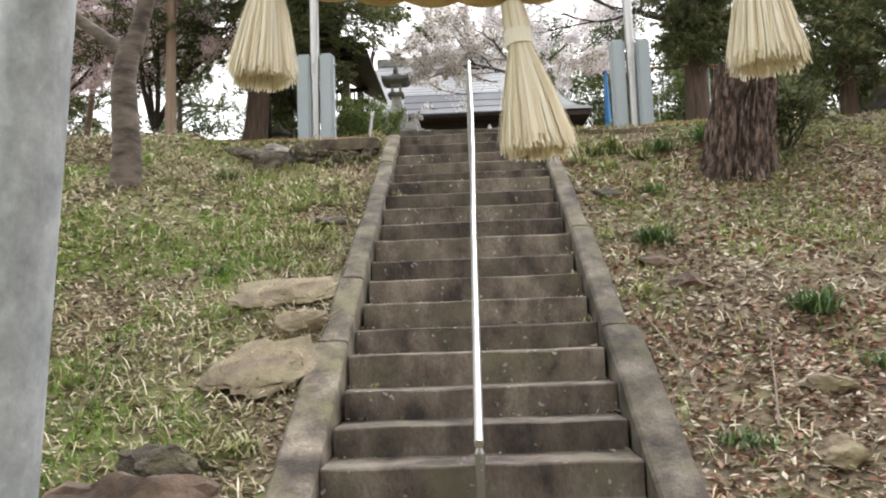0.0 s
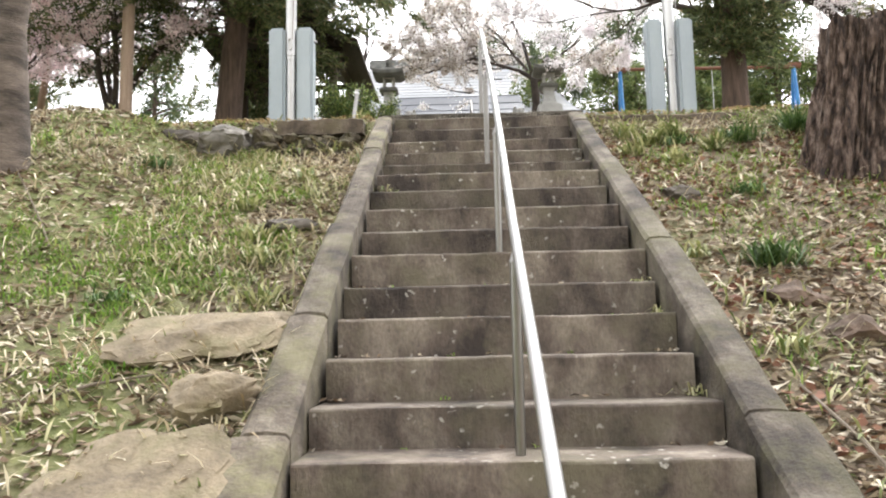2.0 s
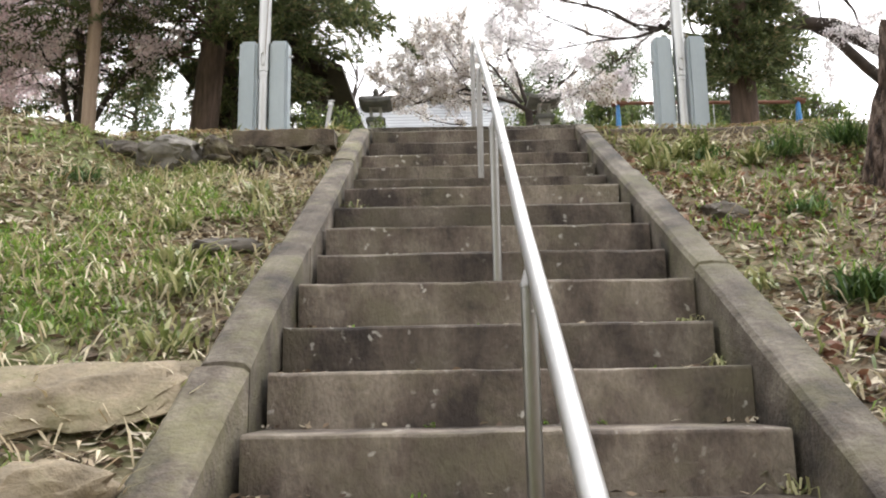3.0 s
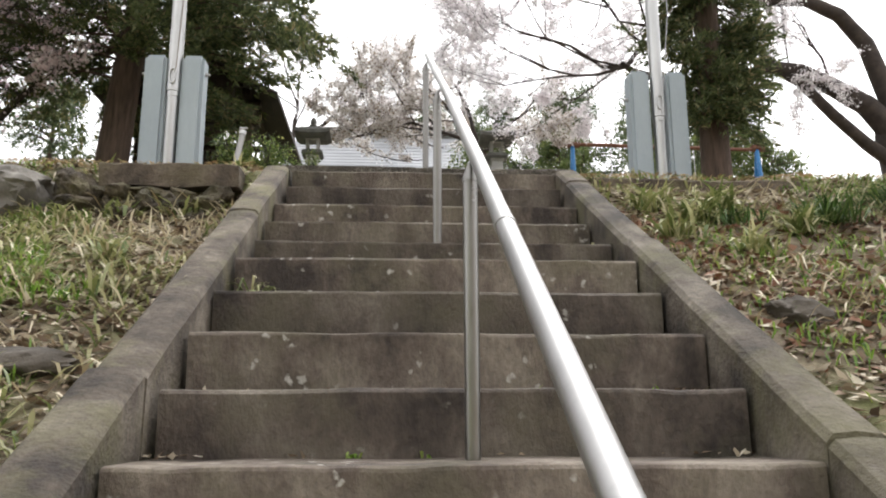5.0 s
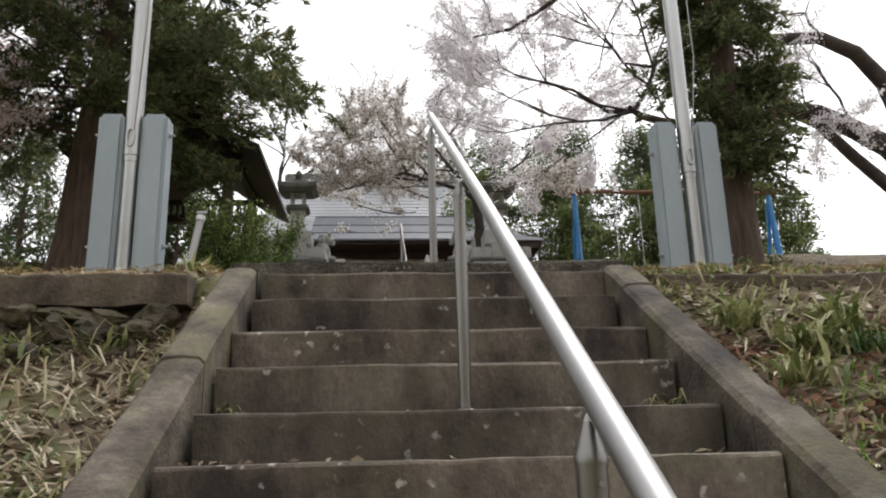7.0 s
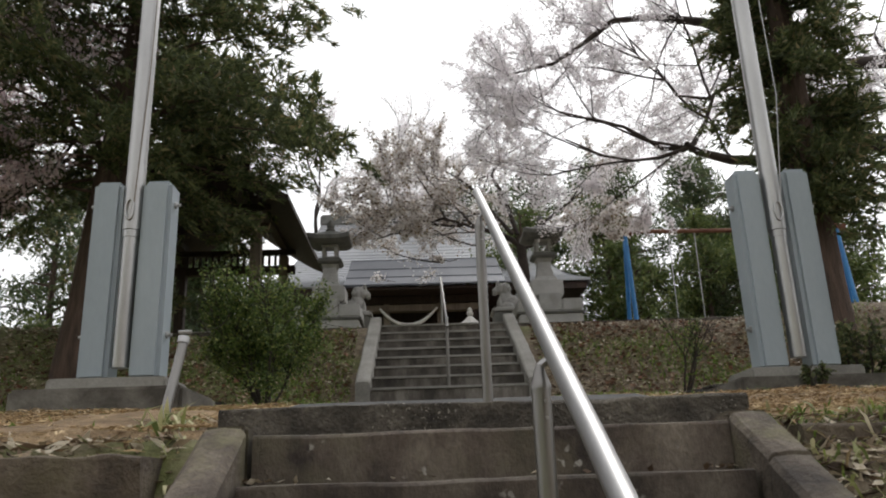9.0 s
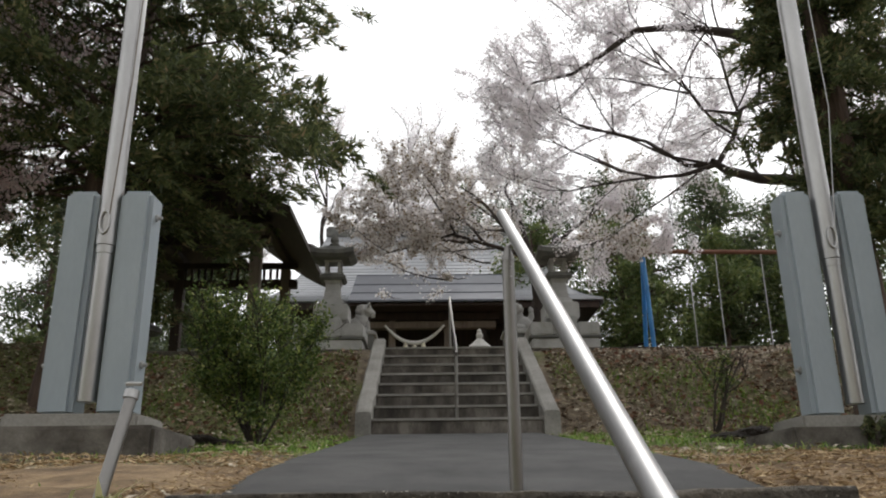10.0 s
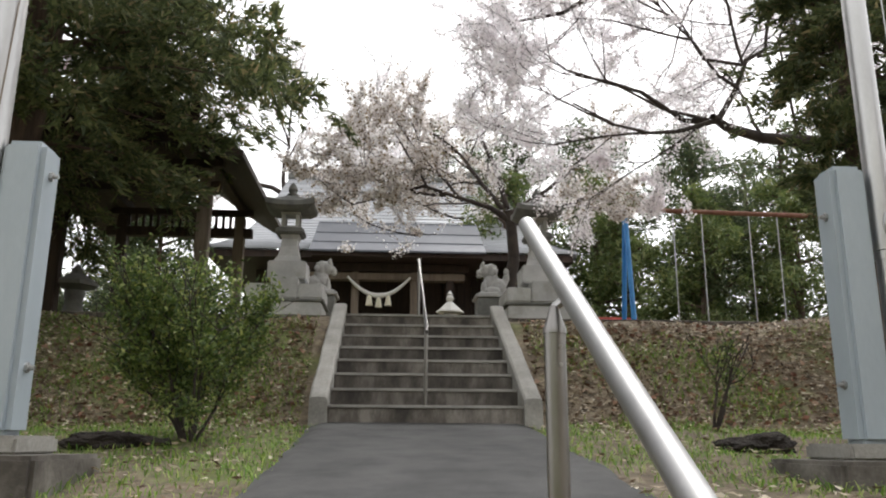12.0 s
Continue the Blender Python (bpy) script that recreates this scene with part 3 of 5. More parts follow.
# ---- flagpoles held between painted steel uprights ----
def flagpole(x0, x1, y, z, side):
    cx = (x0 + x1) / 2
    base = thing("concrete_footing", (cx, y, z - 0.4), "two-tier grey concrete footing in the grass", "footing", "flagpole footings")
    part("upper_tier", rough_up(box(x0 - 0.16, x1 + 0.11, y - 0.14, y + 0.42, z - 0.105, z, 0.018), 0.005), M_CONC, base)
    # lower tier takes a darker concrete, so the two tiers stand apart
    part("lower_tier", rough_up(box(x0 - 0.34, x1 + 0.30, y - 0.34, y + 0.62, z - 0.5, z - 0.102, 0.025), 0.008), M_STEPCONC, base)
    pole = thing("flagpole", (cx, y, z), "tall silver flagpole clamped between two grey-blue steel uprights", "flagpole", "flagpoles")
    w = 0.245
    tall = 1.69 if side < 0 else 1.84
    for a in (x0, x1 - w):
        bm = box(a, a + w, y, y + 0.26, z - 0.005, z + tall, 0.035)
        up = part("upright", bm, M_PAINT, pole)
        outer = a if a == x0 else a + w
        sgn = -1 if a == x0 else 1
        for dz in (0.37, 1.50):
            bolt = part("bolt", tube([(outer, y + 0.12, z + dz), (outer + sgn * 0.05, y + 0.12, z + dz)], 0.014, 10), M_STEEL, up)
            part("nut", tube([(outer, y + 0.12, z + dz), (outer + sgn * 0.018, y + 0.12, z + dz)], 0.03, 6), M_STEEL, up)
    py = y + 0.06
    part("shaft", tube([(cx, py, z + 0.10), (cx, py, z + 1.25), (cx, py, z + 1.255), (cx, py, z + 5.0), (cx, py, z + 9.0)], [0.068, 0.068, 0.080, 0.078, 0.06], 24), M_STEEL, pole, smooth=True)
    part("sleeve", tube([(cx, py, z + 1.19), (cx, py, z + 1.25)], 0.074, 24), M_STEEL, pole, smooth=True)
    ring = []
    for k in range(13):
        t = 2 * math.pi * k / 12
        ring.append((cx + 0.035 * math.sin(t), py - 0.082, z + 1.42 + 0.09 * math.cos(t)))
    part("cleat", tube(ring, 0.011, 8, caps=False), M_STEEL, pole, smooth=True)
    part("halyard", tube([(cx + 0.03, py - 0.085, z + 1.45), (cx + 0.12 + 0.05 * side, py - 0.07, z + 2.6), (cx + 0.12, py - 0.05, z + 8.8)], 0.005, 6), M_GREYWOOD if side < 0 else M_STEEL, pole)


flagpole(-3.0, -2.345, 13.34, 4.46, -1)
flagpole(2.645, 3.345, 13.74, 4.44, 1)


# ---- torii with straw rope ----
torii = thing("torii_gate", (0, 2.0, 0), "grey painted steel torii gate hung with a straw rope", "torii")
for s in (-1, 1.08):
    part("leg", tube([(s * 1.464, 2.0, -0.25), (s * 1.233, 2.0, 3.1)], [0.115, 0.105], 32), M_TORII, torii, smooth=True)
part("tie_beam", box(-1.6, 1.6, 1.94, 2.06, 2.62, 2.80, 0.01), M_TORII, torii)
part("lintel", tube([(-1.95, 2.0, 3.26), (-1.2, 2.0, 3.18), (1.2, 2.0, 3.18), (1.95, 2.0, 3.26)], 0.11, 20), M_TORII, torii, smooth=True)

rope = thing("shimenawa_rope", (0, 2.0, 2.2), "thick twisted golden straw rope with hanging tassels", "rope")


def sag(x):
    return 2.315 - 0.155 * math.cos(min(abs(x - 0.12) / 1.25, 1.0) * math.pi / 2)


def girth(x):
    return 0.022 + 0.055 * math.cos(min(abs(x - 0.12) / 1.35, 1.0) * math.pi / 2)


for k in range(3):
    pts, rad = [], []
    for i in range(121):
        x = -1.22 + 2.44 * i / 120
        a = x * 14 + k * 2.094
        g = girth(x)
        pts.append((x, 1.86 + g * 0.55 * math.cos(a), sag(x) + g * 0.55 * math.sin(a)))
        rad.append(g * 0.62)
    part("strand", tube(pts, rad, 12), M_ROPE, rope, smooth=True)


def tassel(x, top, length, lean, spread, seed):
    """A bundle of straw tied near its top and flaring out below."""
    rng = np.random.default_rng(seed)
    n = 1500
    ang, rr = rng.uniform(0, 2 * np.pi, n), np.sqrt(rng.uniform(0.25, 1, n))
    ln = length * rng.uniform(0.93, 1.03, n)
    f = np.array([0.0, 0.14, 0.30, 0.65, 1.0])
    w = np.array([0.28, 0.36, 0.30, 0.70, 1.0]) * spread
    cx, cy = np.cos(ang) * rr, np.sin(ang) * rr
    verts, faces = [], []
    wid = rng.uniform(0.0010, 0.0021, n)
    jit = rng.normal(0, 0.05, (n, 2))
    tx, ty = -np.sin(ang), np.cos(ang)
    for j in range(5):
        px = x + lean * f[j] + (cx + jit[:, 0] * f[j]) * w[j]
        py = 1.86 + (cy + jit[:, 1] * f[j]) * w[j]
        pz = top - ln * f[j]
        verts.append(np.stack([px - tx * wid, py - ty * wid, pz], 1))
        verts.append(np.stack([px + tx * wid, py + ty * wid, pz], 1))
    v = np.stack(verts, 1).reshape(-1, 3)
    b = np.arange(n)[:, None] * 10
    q = np.concatenate([b + np.array([2 * j, 2 * j + 1, 2 * j + 3, 2 * j + 2]) for j in range(4)], 1).reshape(-1, 4)
    t = raw("tassel", v, q, M_STRAW, rope, "pale straw tassel tied near the top")
    zz = top - length * 0.26
    part("binding", tube([(x + lean * 0.18, 1.86, zz + 0.03), (x + lean * 0.26, 1.86, zz - 0.012)], spread * 0.36, 16), M_STRAW, t)
    part("straw_core", tube([(x, 1.86, top + 0.01), (x + lean * 0.3, 1.86, top - length * 0.3), (x + lean * 0.97, 1.86, top - length * 0.9)], [spread * 0.2, spread * 0.22, spread * 0.6], 12), M_ROPE, t)
    part("cord", tube([(x, 1.86, top + 0.10), (x + 0.003, 1.86, top - 0.02)], 0.005, 6), M_ROPE, t)


tassel(-0.535, 2.33, 0.44, -0.035, 0.10, 3)
tassel(0.14, 2.07, 0.42, 0.055, 0.108, 4)
tassel(0.81, 2.30, 0.44, 0.02, 0.11, 5)

# the whole gate is scaled to 0.88 about the first camera position, to fit its view
GATE_TO_VIEW = Matrix.Translation((0, -0.287, 1.172)) @ Matrix.Scale(0.88, 4) @ Matrix.Translation((0, 0.287, -1.172))
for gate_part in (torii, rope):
    gate_part.matrix_basis = GATE_TO_VIEW @ gate_part.matrix_basis

# ---- walls at the head of the slope ----
lw = thing("edging_wall", (-1.5, 9.7, 3.2), "concrete coping over rough dark field stones", "wall", kind="structure")
part("coping", rough_up(worn_block(-2.0, -1.15, 9.68, 10.1, 3.52, 3.67, 71.0, 30, 0.016), 0.012, 6.0), M_COPING, lw)
rng = random.Random(5)
for row, (zc, sz) in enumerate(((3.455, 0.075), (3.355, 0.09), (3.25, 0.09))):
    x = -1.19 - 0.05 * row
    while x > -2.02:
        w = rng.uniform(0.045, 0.13)
        x -= w
        part("stone", boulder((x, 9.70 - 0.05 * row + rng.uniform(-0.05, 0.02), zc + rng.uniform(-0.02, 0.02)), (w * 1.12, 0.13, sz * rng.uniform(0.7, 1.1)), row * 20 + x * 9.0, 2, 0.7), M_WALLSTONE, lw)
        x -= w * 0.82
rw = part("edging_wall", worn_block(1.15, 2.6, 9.98, 10.2, 3.4, 3.71, 72.0, 30, 0.014), M_COPING)
tagged(rw, "low dark concrete edging wall above the grass", "wall", kind="structure")


def rock(x, y, z, size, seed, label, mat=None, sub=3, turn=0.0):
    bm = rough_up(boulder((0, 0, 0), size, seed, sub, 0.5), 0.16 * size[2], 1.1 / size[0], seed)
    ob = part("rock", rough_up(bm, 0.10 * size[2], 3.5 / size[0], seed), mat or M_ROCK, smooth=True)
    ob.matrix_basis = pose(x, y, z, 0, 0, turn)
    return tagged(ob, label, "rock")


rock(-2.44, 9.66, 3.45, (0.30, 0.24, 0.20), 1.3, "large weathered grey boulder at the edge of the landing", M_STEPCONC)
rock(-2.10, 9.66, 3.45, (0.13, 0.13, 0.16), 2.9, "dark upright stone beside the coping", M_WALLSTONE)
rock(-2.9, 9.85, 3.52, (0.3, 0.2, 0.13), 7.3, "dark flat stone at the edge of the landing", M_DARKROCK)
for x, y, s, seed, lab in ((-1.46, 5.0, (0.33, 0.36, 0.07), 3.1, "broad flat brown stone set in the slope"), (-1.30, 5.48, (0.20, 0.13, 0.12), 4.2, "small rounded brown stone beside the kerb"), (-1.46, 6.0, (0.42, 0.27, 0.07), 5.7, "long flat brown stone set in the slope")):
    ob = part("rock", boulder((0, 0, 0), s, seed, 3, 0.6), M_ROCK, smooth=True)
    ob.matrix_basis = pose(x, y, height(x, y) + 0.045, 30, 0, 4)
    tagged(ob, lab, "rock")
rock(-1.76, 4.1, height(-1.76, 4.1) + 0.10, (0.26, 0.18, 0.14), 6.1, "rugged dark brown stone at the foot of the slope", M_WALLSTONE)
rock(-1.68, 3.72, height(-1.68, 3.72) + 0.12, (0.5, 0.22, 0.2), 8.4, "low reddish brown stone at the foot of the slope", M_REDROCK)
rock(1.70, 6.05, height(1.70, 6.05) - 0.02, (0.20, 0.13, 0.11), 9.4, "brown stone half buried in dry leaves", M_REDROCK)
rock(1.55, 6.45, height(1.55, 6.45) - 0.025, (0.22, 0.13, 0.10), 10.4, "brown stone half buried in dry leaves", M_REDROCK)
rock(2.15, 4.75, height(2.15, 4.75) - 0.01, (0.14, 0.11, 0.08), 11.4, "brown stone half buried in dry leaves", M_ROCK)
rock(1.95, 4.2, height(1.95, 4.2) + 0.02, (0.16, 0.12, 0.09), 12.4, "mossy stone at the foot of the slope", M_ROCK)
rock(1.38, 8.0, height(1.38, 8.0) - 0.02, (0.14, 0.15, 0.08), 13.4, "dark stone beside the kerb", M_DARKROCK)
rock(-1.42, 7.55, height(-1.42, 7.55) + 0.02, (0.16, 0.12, 0.07), 14.4, "dark stone beside the kerb", M_DARKROCK)
rock(6.6, 11.5, height(6.6, 11.5) + 0.25, (0.7, 0.4, 0.55), 15.4, "pale grey boulder among bushes", M_DARKGRANITE)


# ---- stump ----
def stump():
    t = thing("tree_stump", (2.9, 8.5, 2.75), "tall thick tree stump with rough reddish bark", "stump")
    bm = bmesh.new()
    rings = []
    for i in range(45):
        f = i / 44
        ring = []
        for k in range(144):
            a = 2 * math.pi * k / 144
            r = 0.31 + 0.15 * (1 - f) ** 3 * (1 + 0.5 * math.sin(a * 5 + 1)) + 0.05 * math.sin(a * 2 + 1.3) + 0.03 * noise.noise((math.cos(a) * 3, math.sin(a) * 3, f * 2))
            furrow = abs(noise.noise((math.cos(a) * 9, math.sin(a) * 9, f * 3.0)))
            r -= 0.055 * (1 - min(furrow * 4, 1)) + 0.012 * noise.noise((a * 20, 0, f * 14))
            top = 0.10 * noise.noise((math.cos(a) * 2, math.sin(a) * 2, 7)) + 0.05 * noise.noise((math.cos(a) * 7, math.sin(a) * 7, 2))
            ring.append(bm.verts.new((2.92 + 0.22 * f + r * math.cos(a), 8.5 + r * math.sin(a), 2.45 + (1.52 + top) * f)))
        rings.append(ring)
    for a, b in zip(rings, rings[1:]):
        for k in range(144):
            bm.faces.new((a[k], a[(k + 1) % 144], b[(k + 1) % 144], b[k]))
    bm.faces.new(rings[-1])
    part("trunk", bm, M_STUMP, t)


stump()


# ---- stone lanterns ----
def lantern(x, y, z):
    t = thing("stone_lantern", (x, y, z), "tall grey stone lantern on a stepped granite pedestal", "lantern", "lanterns beside the upper steps")
    part("foundation", box(x - 0.56, x + 0.56, y - 0.5, y + 0.5, z - 0.03, z + 0.36, 0.02), M_GRANITE, t)
    part("plinth", box(x - 0.60, x + 0.60, y - 0.52, y + 0.52, z + 0.363, z + 0.40, 0.01), M_DARKGRANITE, t)
    for a, b in ((-0.57, -0.20), (-0.195, 0.20), (0.205, 0.57)):
        part("plinth_block", box(x + a, x + b, y - 0.5, y + 0.5, z + 0.403, z + 0.62 + 0.1 * (a == -0.195), 0.02), M_GRANITE, t)
    part("pedestal", box(x - 0.29, x + 0.29, y - 0.29, y + 0.29, z + 0.723, z + 1.0, 0.02), M_GRANITE, t)
    bm = bmesh.new()
    prof = [(0.22, 1.003), (0.16, 1.10), (0.125, 1.25), (0.12, 1.36), (0.15, 1.43)]
    rings = [[bm.verts.new((x + sx * r, y + sy * r, z + h)) for sx, sy in ((-1, -1), (1, -1), (1, 1), (-1, 1))] for r, h in prof]
    for a, b in zip(rings, rings[1:]):
        for k in range(4):
            bm.faces.new((a[k], a[(k + 1) % 4], b[(k + 1) % 4], b[k]))
    bm.faces.new(rings[0][::-1])
    bm.faces.new(rings[-1])
    part("shaft", bm, M_GRANITE, t)
    part("platform", box(x - 0.22, x + 0.22, y - 0.22, y + 0.22, z + 1.433, z + 1.53, 0.025), M_DARKGRANITE, t)
    fb = part("firebox", box(x - 0.14, x + 0.14, y - 0.14, y + 0.14, z + 1.533, z + 1.56, 0.005), M_GRANITE, t)
    for sx in (-1, 1):
        for sy in (-1, 1):
            part("corner_pillar", box(x + sx * 0.11 - 0.03, x + sx * 0.11 + 0.03, y + sy * 0.11 - 0.03, y + sy * 0.11 + 0.03, z + 1.562, z + 1.74, 0.006), M_GRANITE, fb)
    part("firebox_head", box(x - 0.15, x + 0.15, y - 0.15, y + 0.15, z + 1.742, z + 1.78, 0.005), M_GRANITE, fb)
    bm = bmesh.new()
    n = 8
    rings = []
    for r, h, lift in ((0.28, 1.785, 0.0), (0.37, 1.83, 0.035), (0.37, 1.90, 0.045), (0.24, 1.96, 0.01), (0.12, 2.03, 0.0), (0.07, 2.06, 0.0)):
        ring = []
        for k in range(4 * n):
            a = k / n
            s, f = int(a), a - int(a)
            c = [(-1, -1), (1, -1), (1, 1), (-1, 1), (-1, -1)]
            ux, uy = c[s][0] + (c[s + 1][0] - c[s][0]) * f, c[s][1] + (c[s + 1][1] - c[s][1]) * f
            ring.append(bm.verts.new((x + ux * r, y + uy * r, z + h + lift * abs(2 * f - 1) ** 3)))
        rings.append(ring)
    for a, b in zip(rings, rings[1:]):
        for k in range(4 * n):
            bm.faces.new((a[k], a[(k + 1) % (4 * n)], b[(k + 1) % (4 * n)], b[k]))
    bm.faces.new(rings[0][::-1])
    bm.faces.new(rings[-1])
    part("cap", bm, M_DARKGRANITE, t)
    part("finial", lathe([(0.08, 2.06), (0.09, 2.09), (0.05, 2.11), (0.075, 2.16), (0.06, 2.22), (0.012, 2.28)], (x, y, z), 16), M_DARKGRANITE, t, smooth=True)
    t.scale = (1, 1, 1.04)


lantern(-1.92, 21.0, TERRACE)
lantern(1.98, 21.0, TERRACE)
low = thing("stone_lantern", (-5.35, 21.6, TERRACE), "old low stone lantern with a flat cap", "lantern")
part("base", box(-5.75, -4.95, 21.3, 21.9, TERRACE - 0.03, TERRACE + 0.30, 0.03), M_DARKGRANITE, low)
part("shaft", lathe([(0.16, 0.30), (0.13, 0.5), (0.16, 0.68)], (-5.35, 21.6, TERRACE), 16), M_DARKGRANITE, low, smooth=True)
part("cap", lathe([(0.12, 0.685), (0.36, 0.75), (0.34, 0.82), (0.10, 0.95), (0.07, 1.05), (0.01, 1.12)], (-5.35, 21.6, TERRACE), 6), M_DARKGRANITE, low)


# ---- guardian statues ----
def guardian(x, y, z, face):
    ped = thing("statue_pedestal", (x, y, z), "stepped dark granite pedestal under a guardian statue", "pedestal", "statue pedestals")
    part("foot", box(x - 0.34, x + 0.34, y - 0.34, y + 0.34, z - 0.03, z + 0.14, 0.02), M_GRANITE, ped)
    part("block", box(x - 0.27, x + 0.27, y - 0.27, y + 0.27, z + 0.143, z + 0.69, 0.02), M_DARKGRANITE, ped)
    part("ledge", box(x - 0.31, x + 0.31, y - 0.31, y + 0.31, z + 0.693, z + 0.75, 0.015), M_GRANITE, ped)
    zz = z + 0.755
    bm = bmesh.new()

    def lump(dx, dy, dz, sx, sy, sz, tilt=0):
        bmesh.ops.create_icosphere(bm, subdivisions=3, radius=1, matrix=Matrix.Translation((x + face * dx, y + dy, zz + dz)) @ Matrix.Rotation(radians(tilt * face), 4, "Y") @ Matrix.Diagonal((sx, sy, sz, 1)))

    lump(-0.07, 0, 0.15, 0.17, 0.13, 0.16)
    lump(0.03, 0, 0.24, 0.12, 0.12, 0.20, -18)
    lump(0.10, 0, 0.43, 0.115, 0.12, 0.115)
    lump(0.20, 0, 0.40, 0.07, 0.075, 0.06)
    lump(0.02, 0, 0.42, 0.10, 0.14, 0.14)
    lump(-0.22, 0, 0.26, 0.06, 0.05, 0.15, -20)
    lump(0.14, 0.07, 0.12, 0.04, 0.04, 0.14)
    lump(0.14, -0.07, 0.12, 0.04, 0.04, 0.14)
    lump(0.17, 0.07, 0.03, 0.07, 0.05, 0.035)
    lump(0.17, -0.07, 0.03, 0.07, 0.05, 0.035)
    lump(0.0, 0.11, 0.07, 0.12, 0.06, 0.07)
    lump(0.0, -0.11, 0.07, 0.12, 0.06, 0.07)
    for k in range(9):
        a = k * 0.7
        lump(0.0 + 0.05 * math.cos(a), 0.10 * math.sin(a * 1.7), 0.36 + 0.14 * abs(math.sin(a)), 0.05, 0.05, 0.05)
    lump(0.16, 0.09, 0.53, 0.035, 0.03, 0.05)
    lump(0.16, -0.09, 0.53, 0.035, 0.03, 0.05)
    lump(0.22, 0, 0.335, 0.05, 0.06, 0.025)
    lump(-0.24, 0, 0.42, 0.05, 0.05, 0.07)
    bmesh.ops.create_cube(bm, size=1, matrix=Matrix.LocRotScale((x, y, zz + 0.015), None, (0.5, 0.36, 0.04)))
    rough_up(bm, 0.014, 14, x)
    beast = part("guardian_statue", bm, M_GRANITE, smooth=True)
    fuse = beast.modifiers.new("fuse", "REMESH")
    fuse.mode, fuse.voxel_size, fuse.use_smooth_shade = "VOXEL", 0.010, True
    tagged(beast, "grey stone guardian beast seated on its pedestal", "statue", "guardian statues")


guardian(-1.52, 21.9, TERRACE, 1)
guardian(1.36, 21.9, TERRACE, -1)


def finial_stone(x, y, z, k, lab):
    t = thing("stone_marker", (x, y, z), lab, "stone marker", "pale stone markers")
    part("roof", lathe([(0.42 * k, 0.0), (0.40 * k, 0.05 * k), (0.30 * k, 0.13 * k), (0.18 * k, 0.24 * k), (0.10 * k, 0.32 * k)], (x, y, z), 8), M_WHITE, t)
    part("ball", lathe([(0.05 * k, 0.32 * k), (0.11 * k, 0.38 * k), (0.12 * k, 0.45 * k), (0.07 * k, 0.53 * k), (0.09 * k, 0.56 * k), (0.01, 0.66 * k)], (x, y, z), 16), M_WHITE, t, smooth=True)
    part("body", box(x - 0.2 * k, x + 0.2 * k, y - 0.2 * k, y + 0.2 * k, TERRACE - 0.02, z + 0.003, 0.01), M_GRANITE, t)


finial_stone(0.62, 21.5, TERRACE + 0.40, 0.54, "pale capped stone marker before the hall")
finial_stone(-1.62, 23.0, TERRACE + 0.66, 0.54, "pale capped stone marker before the hall")

# ---- shrine hall ----
SX, SY = -0.35, 31.6
shrine = thing("shrine_hall", (SX, SY + 3, TERRACE), "dark timber shrine hall under a wide grey roof", "shrine")


def roof_course(x0a, x1a, ya, za, x0b, x1b, yb, zb, mat, parent, name="roof_course"):
    bm = bmesh.new()
    t = 0.05
    low = [bm.verts.new(p) for p in ((x0a, ya, za), (x1a, ya, za), (x1b, yb, zb), (x0b, yb, zb))]
    top = [bm.verts.new(p) for p in ((x0a, ya, za + t), (x1a, ya, za + t), (x1b, yb, zb + t), (x0b, yb, zb + t))]
    bm.faces.new(top)
    bm.faces.new(low[::-1])
    for k in range(4):
        bm.faces.new((low[k], low[(k + 1) % 4], top[(k + 1) % 4], top[k]))
    return part(name, bm, mat, parent)


def curve_roof(x0, x1, inset, y0, y1, z0, z1, n, mat, parent, sagging=0.18):
    prev = None
    for i in range(n + 1):
        f = i / n
        h = z0 + (z1 - z0) * (f - sagging * math.sin(math.pi * f))
        row = (x0 + inset * f, x1 - inset * f, y0 + (y1 - y0) * f, h)
        if prev:
            roof_course(*prev[:3], prev[3] + 0.0, *row[:3], row[3] - 0.025, mat, parent)
        prev = row


curve_roof(SX - 5.4, SX + 5.4, 1.7, SY - 0.4, SY + 4.6, 9.85, 13.7, 30, M_ROOF, shrine)
part("ridge", box(SX - 3.8, SX + 3.8, SY + 4.4, SY + 4.9, 13.55, 14.0, 0.06), M_DARKGRANITE, shrine)
for s in (-1, 1):
    bm = bmesh.new()
    n = 12
    prev = None
    for i in range(n + 1):
        f = i / n
        h = 9.85 + 3.85 * (f - 0.18 * math.sin(math.pi * f))
        ring = [bm.verts.new((SX + s * (5.4 - 1.7 * f), SY - 0.4 + 5 * f, h + dz)) for dz in (0.07, -0.1)] + [bm.verts.new((SX + s * (5.4 - 1.7 * f), SY + 9.6 - 5 * f, h + dz)) for dz in (-0.1, 0.07)]
        if prev:
            for k in range(4):
                bm.faces.new((prev[k], prev[(k + 1) % 4], ring[(k + 1) % 4], ring[k]))
        prev = ring
    part("hip_end", bm, M_ROOF, shrine)
bm = bmesh.new()
bmesh.ops.create_cube(bm, size=1, matrix=Matrix.LocRotScale((SX, SY + 4.6, 9.72), None, (10.6, 9.8, 0.2)))
part("eave_board", bm, M_DARKWOOD, shrine)
part("rear_roof", box(SX - 4.0, SX + 4.0, SY + 4.95, SY + 9.5, 9.85, 11.6, 0.05), M_ROOF, shrine)
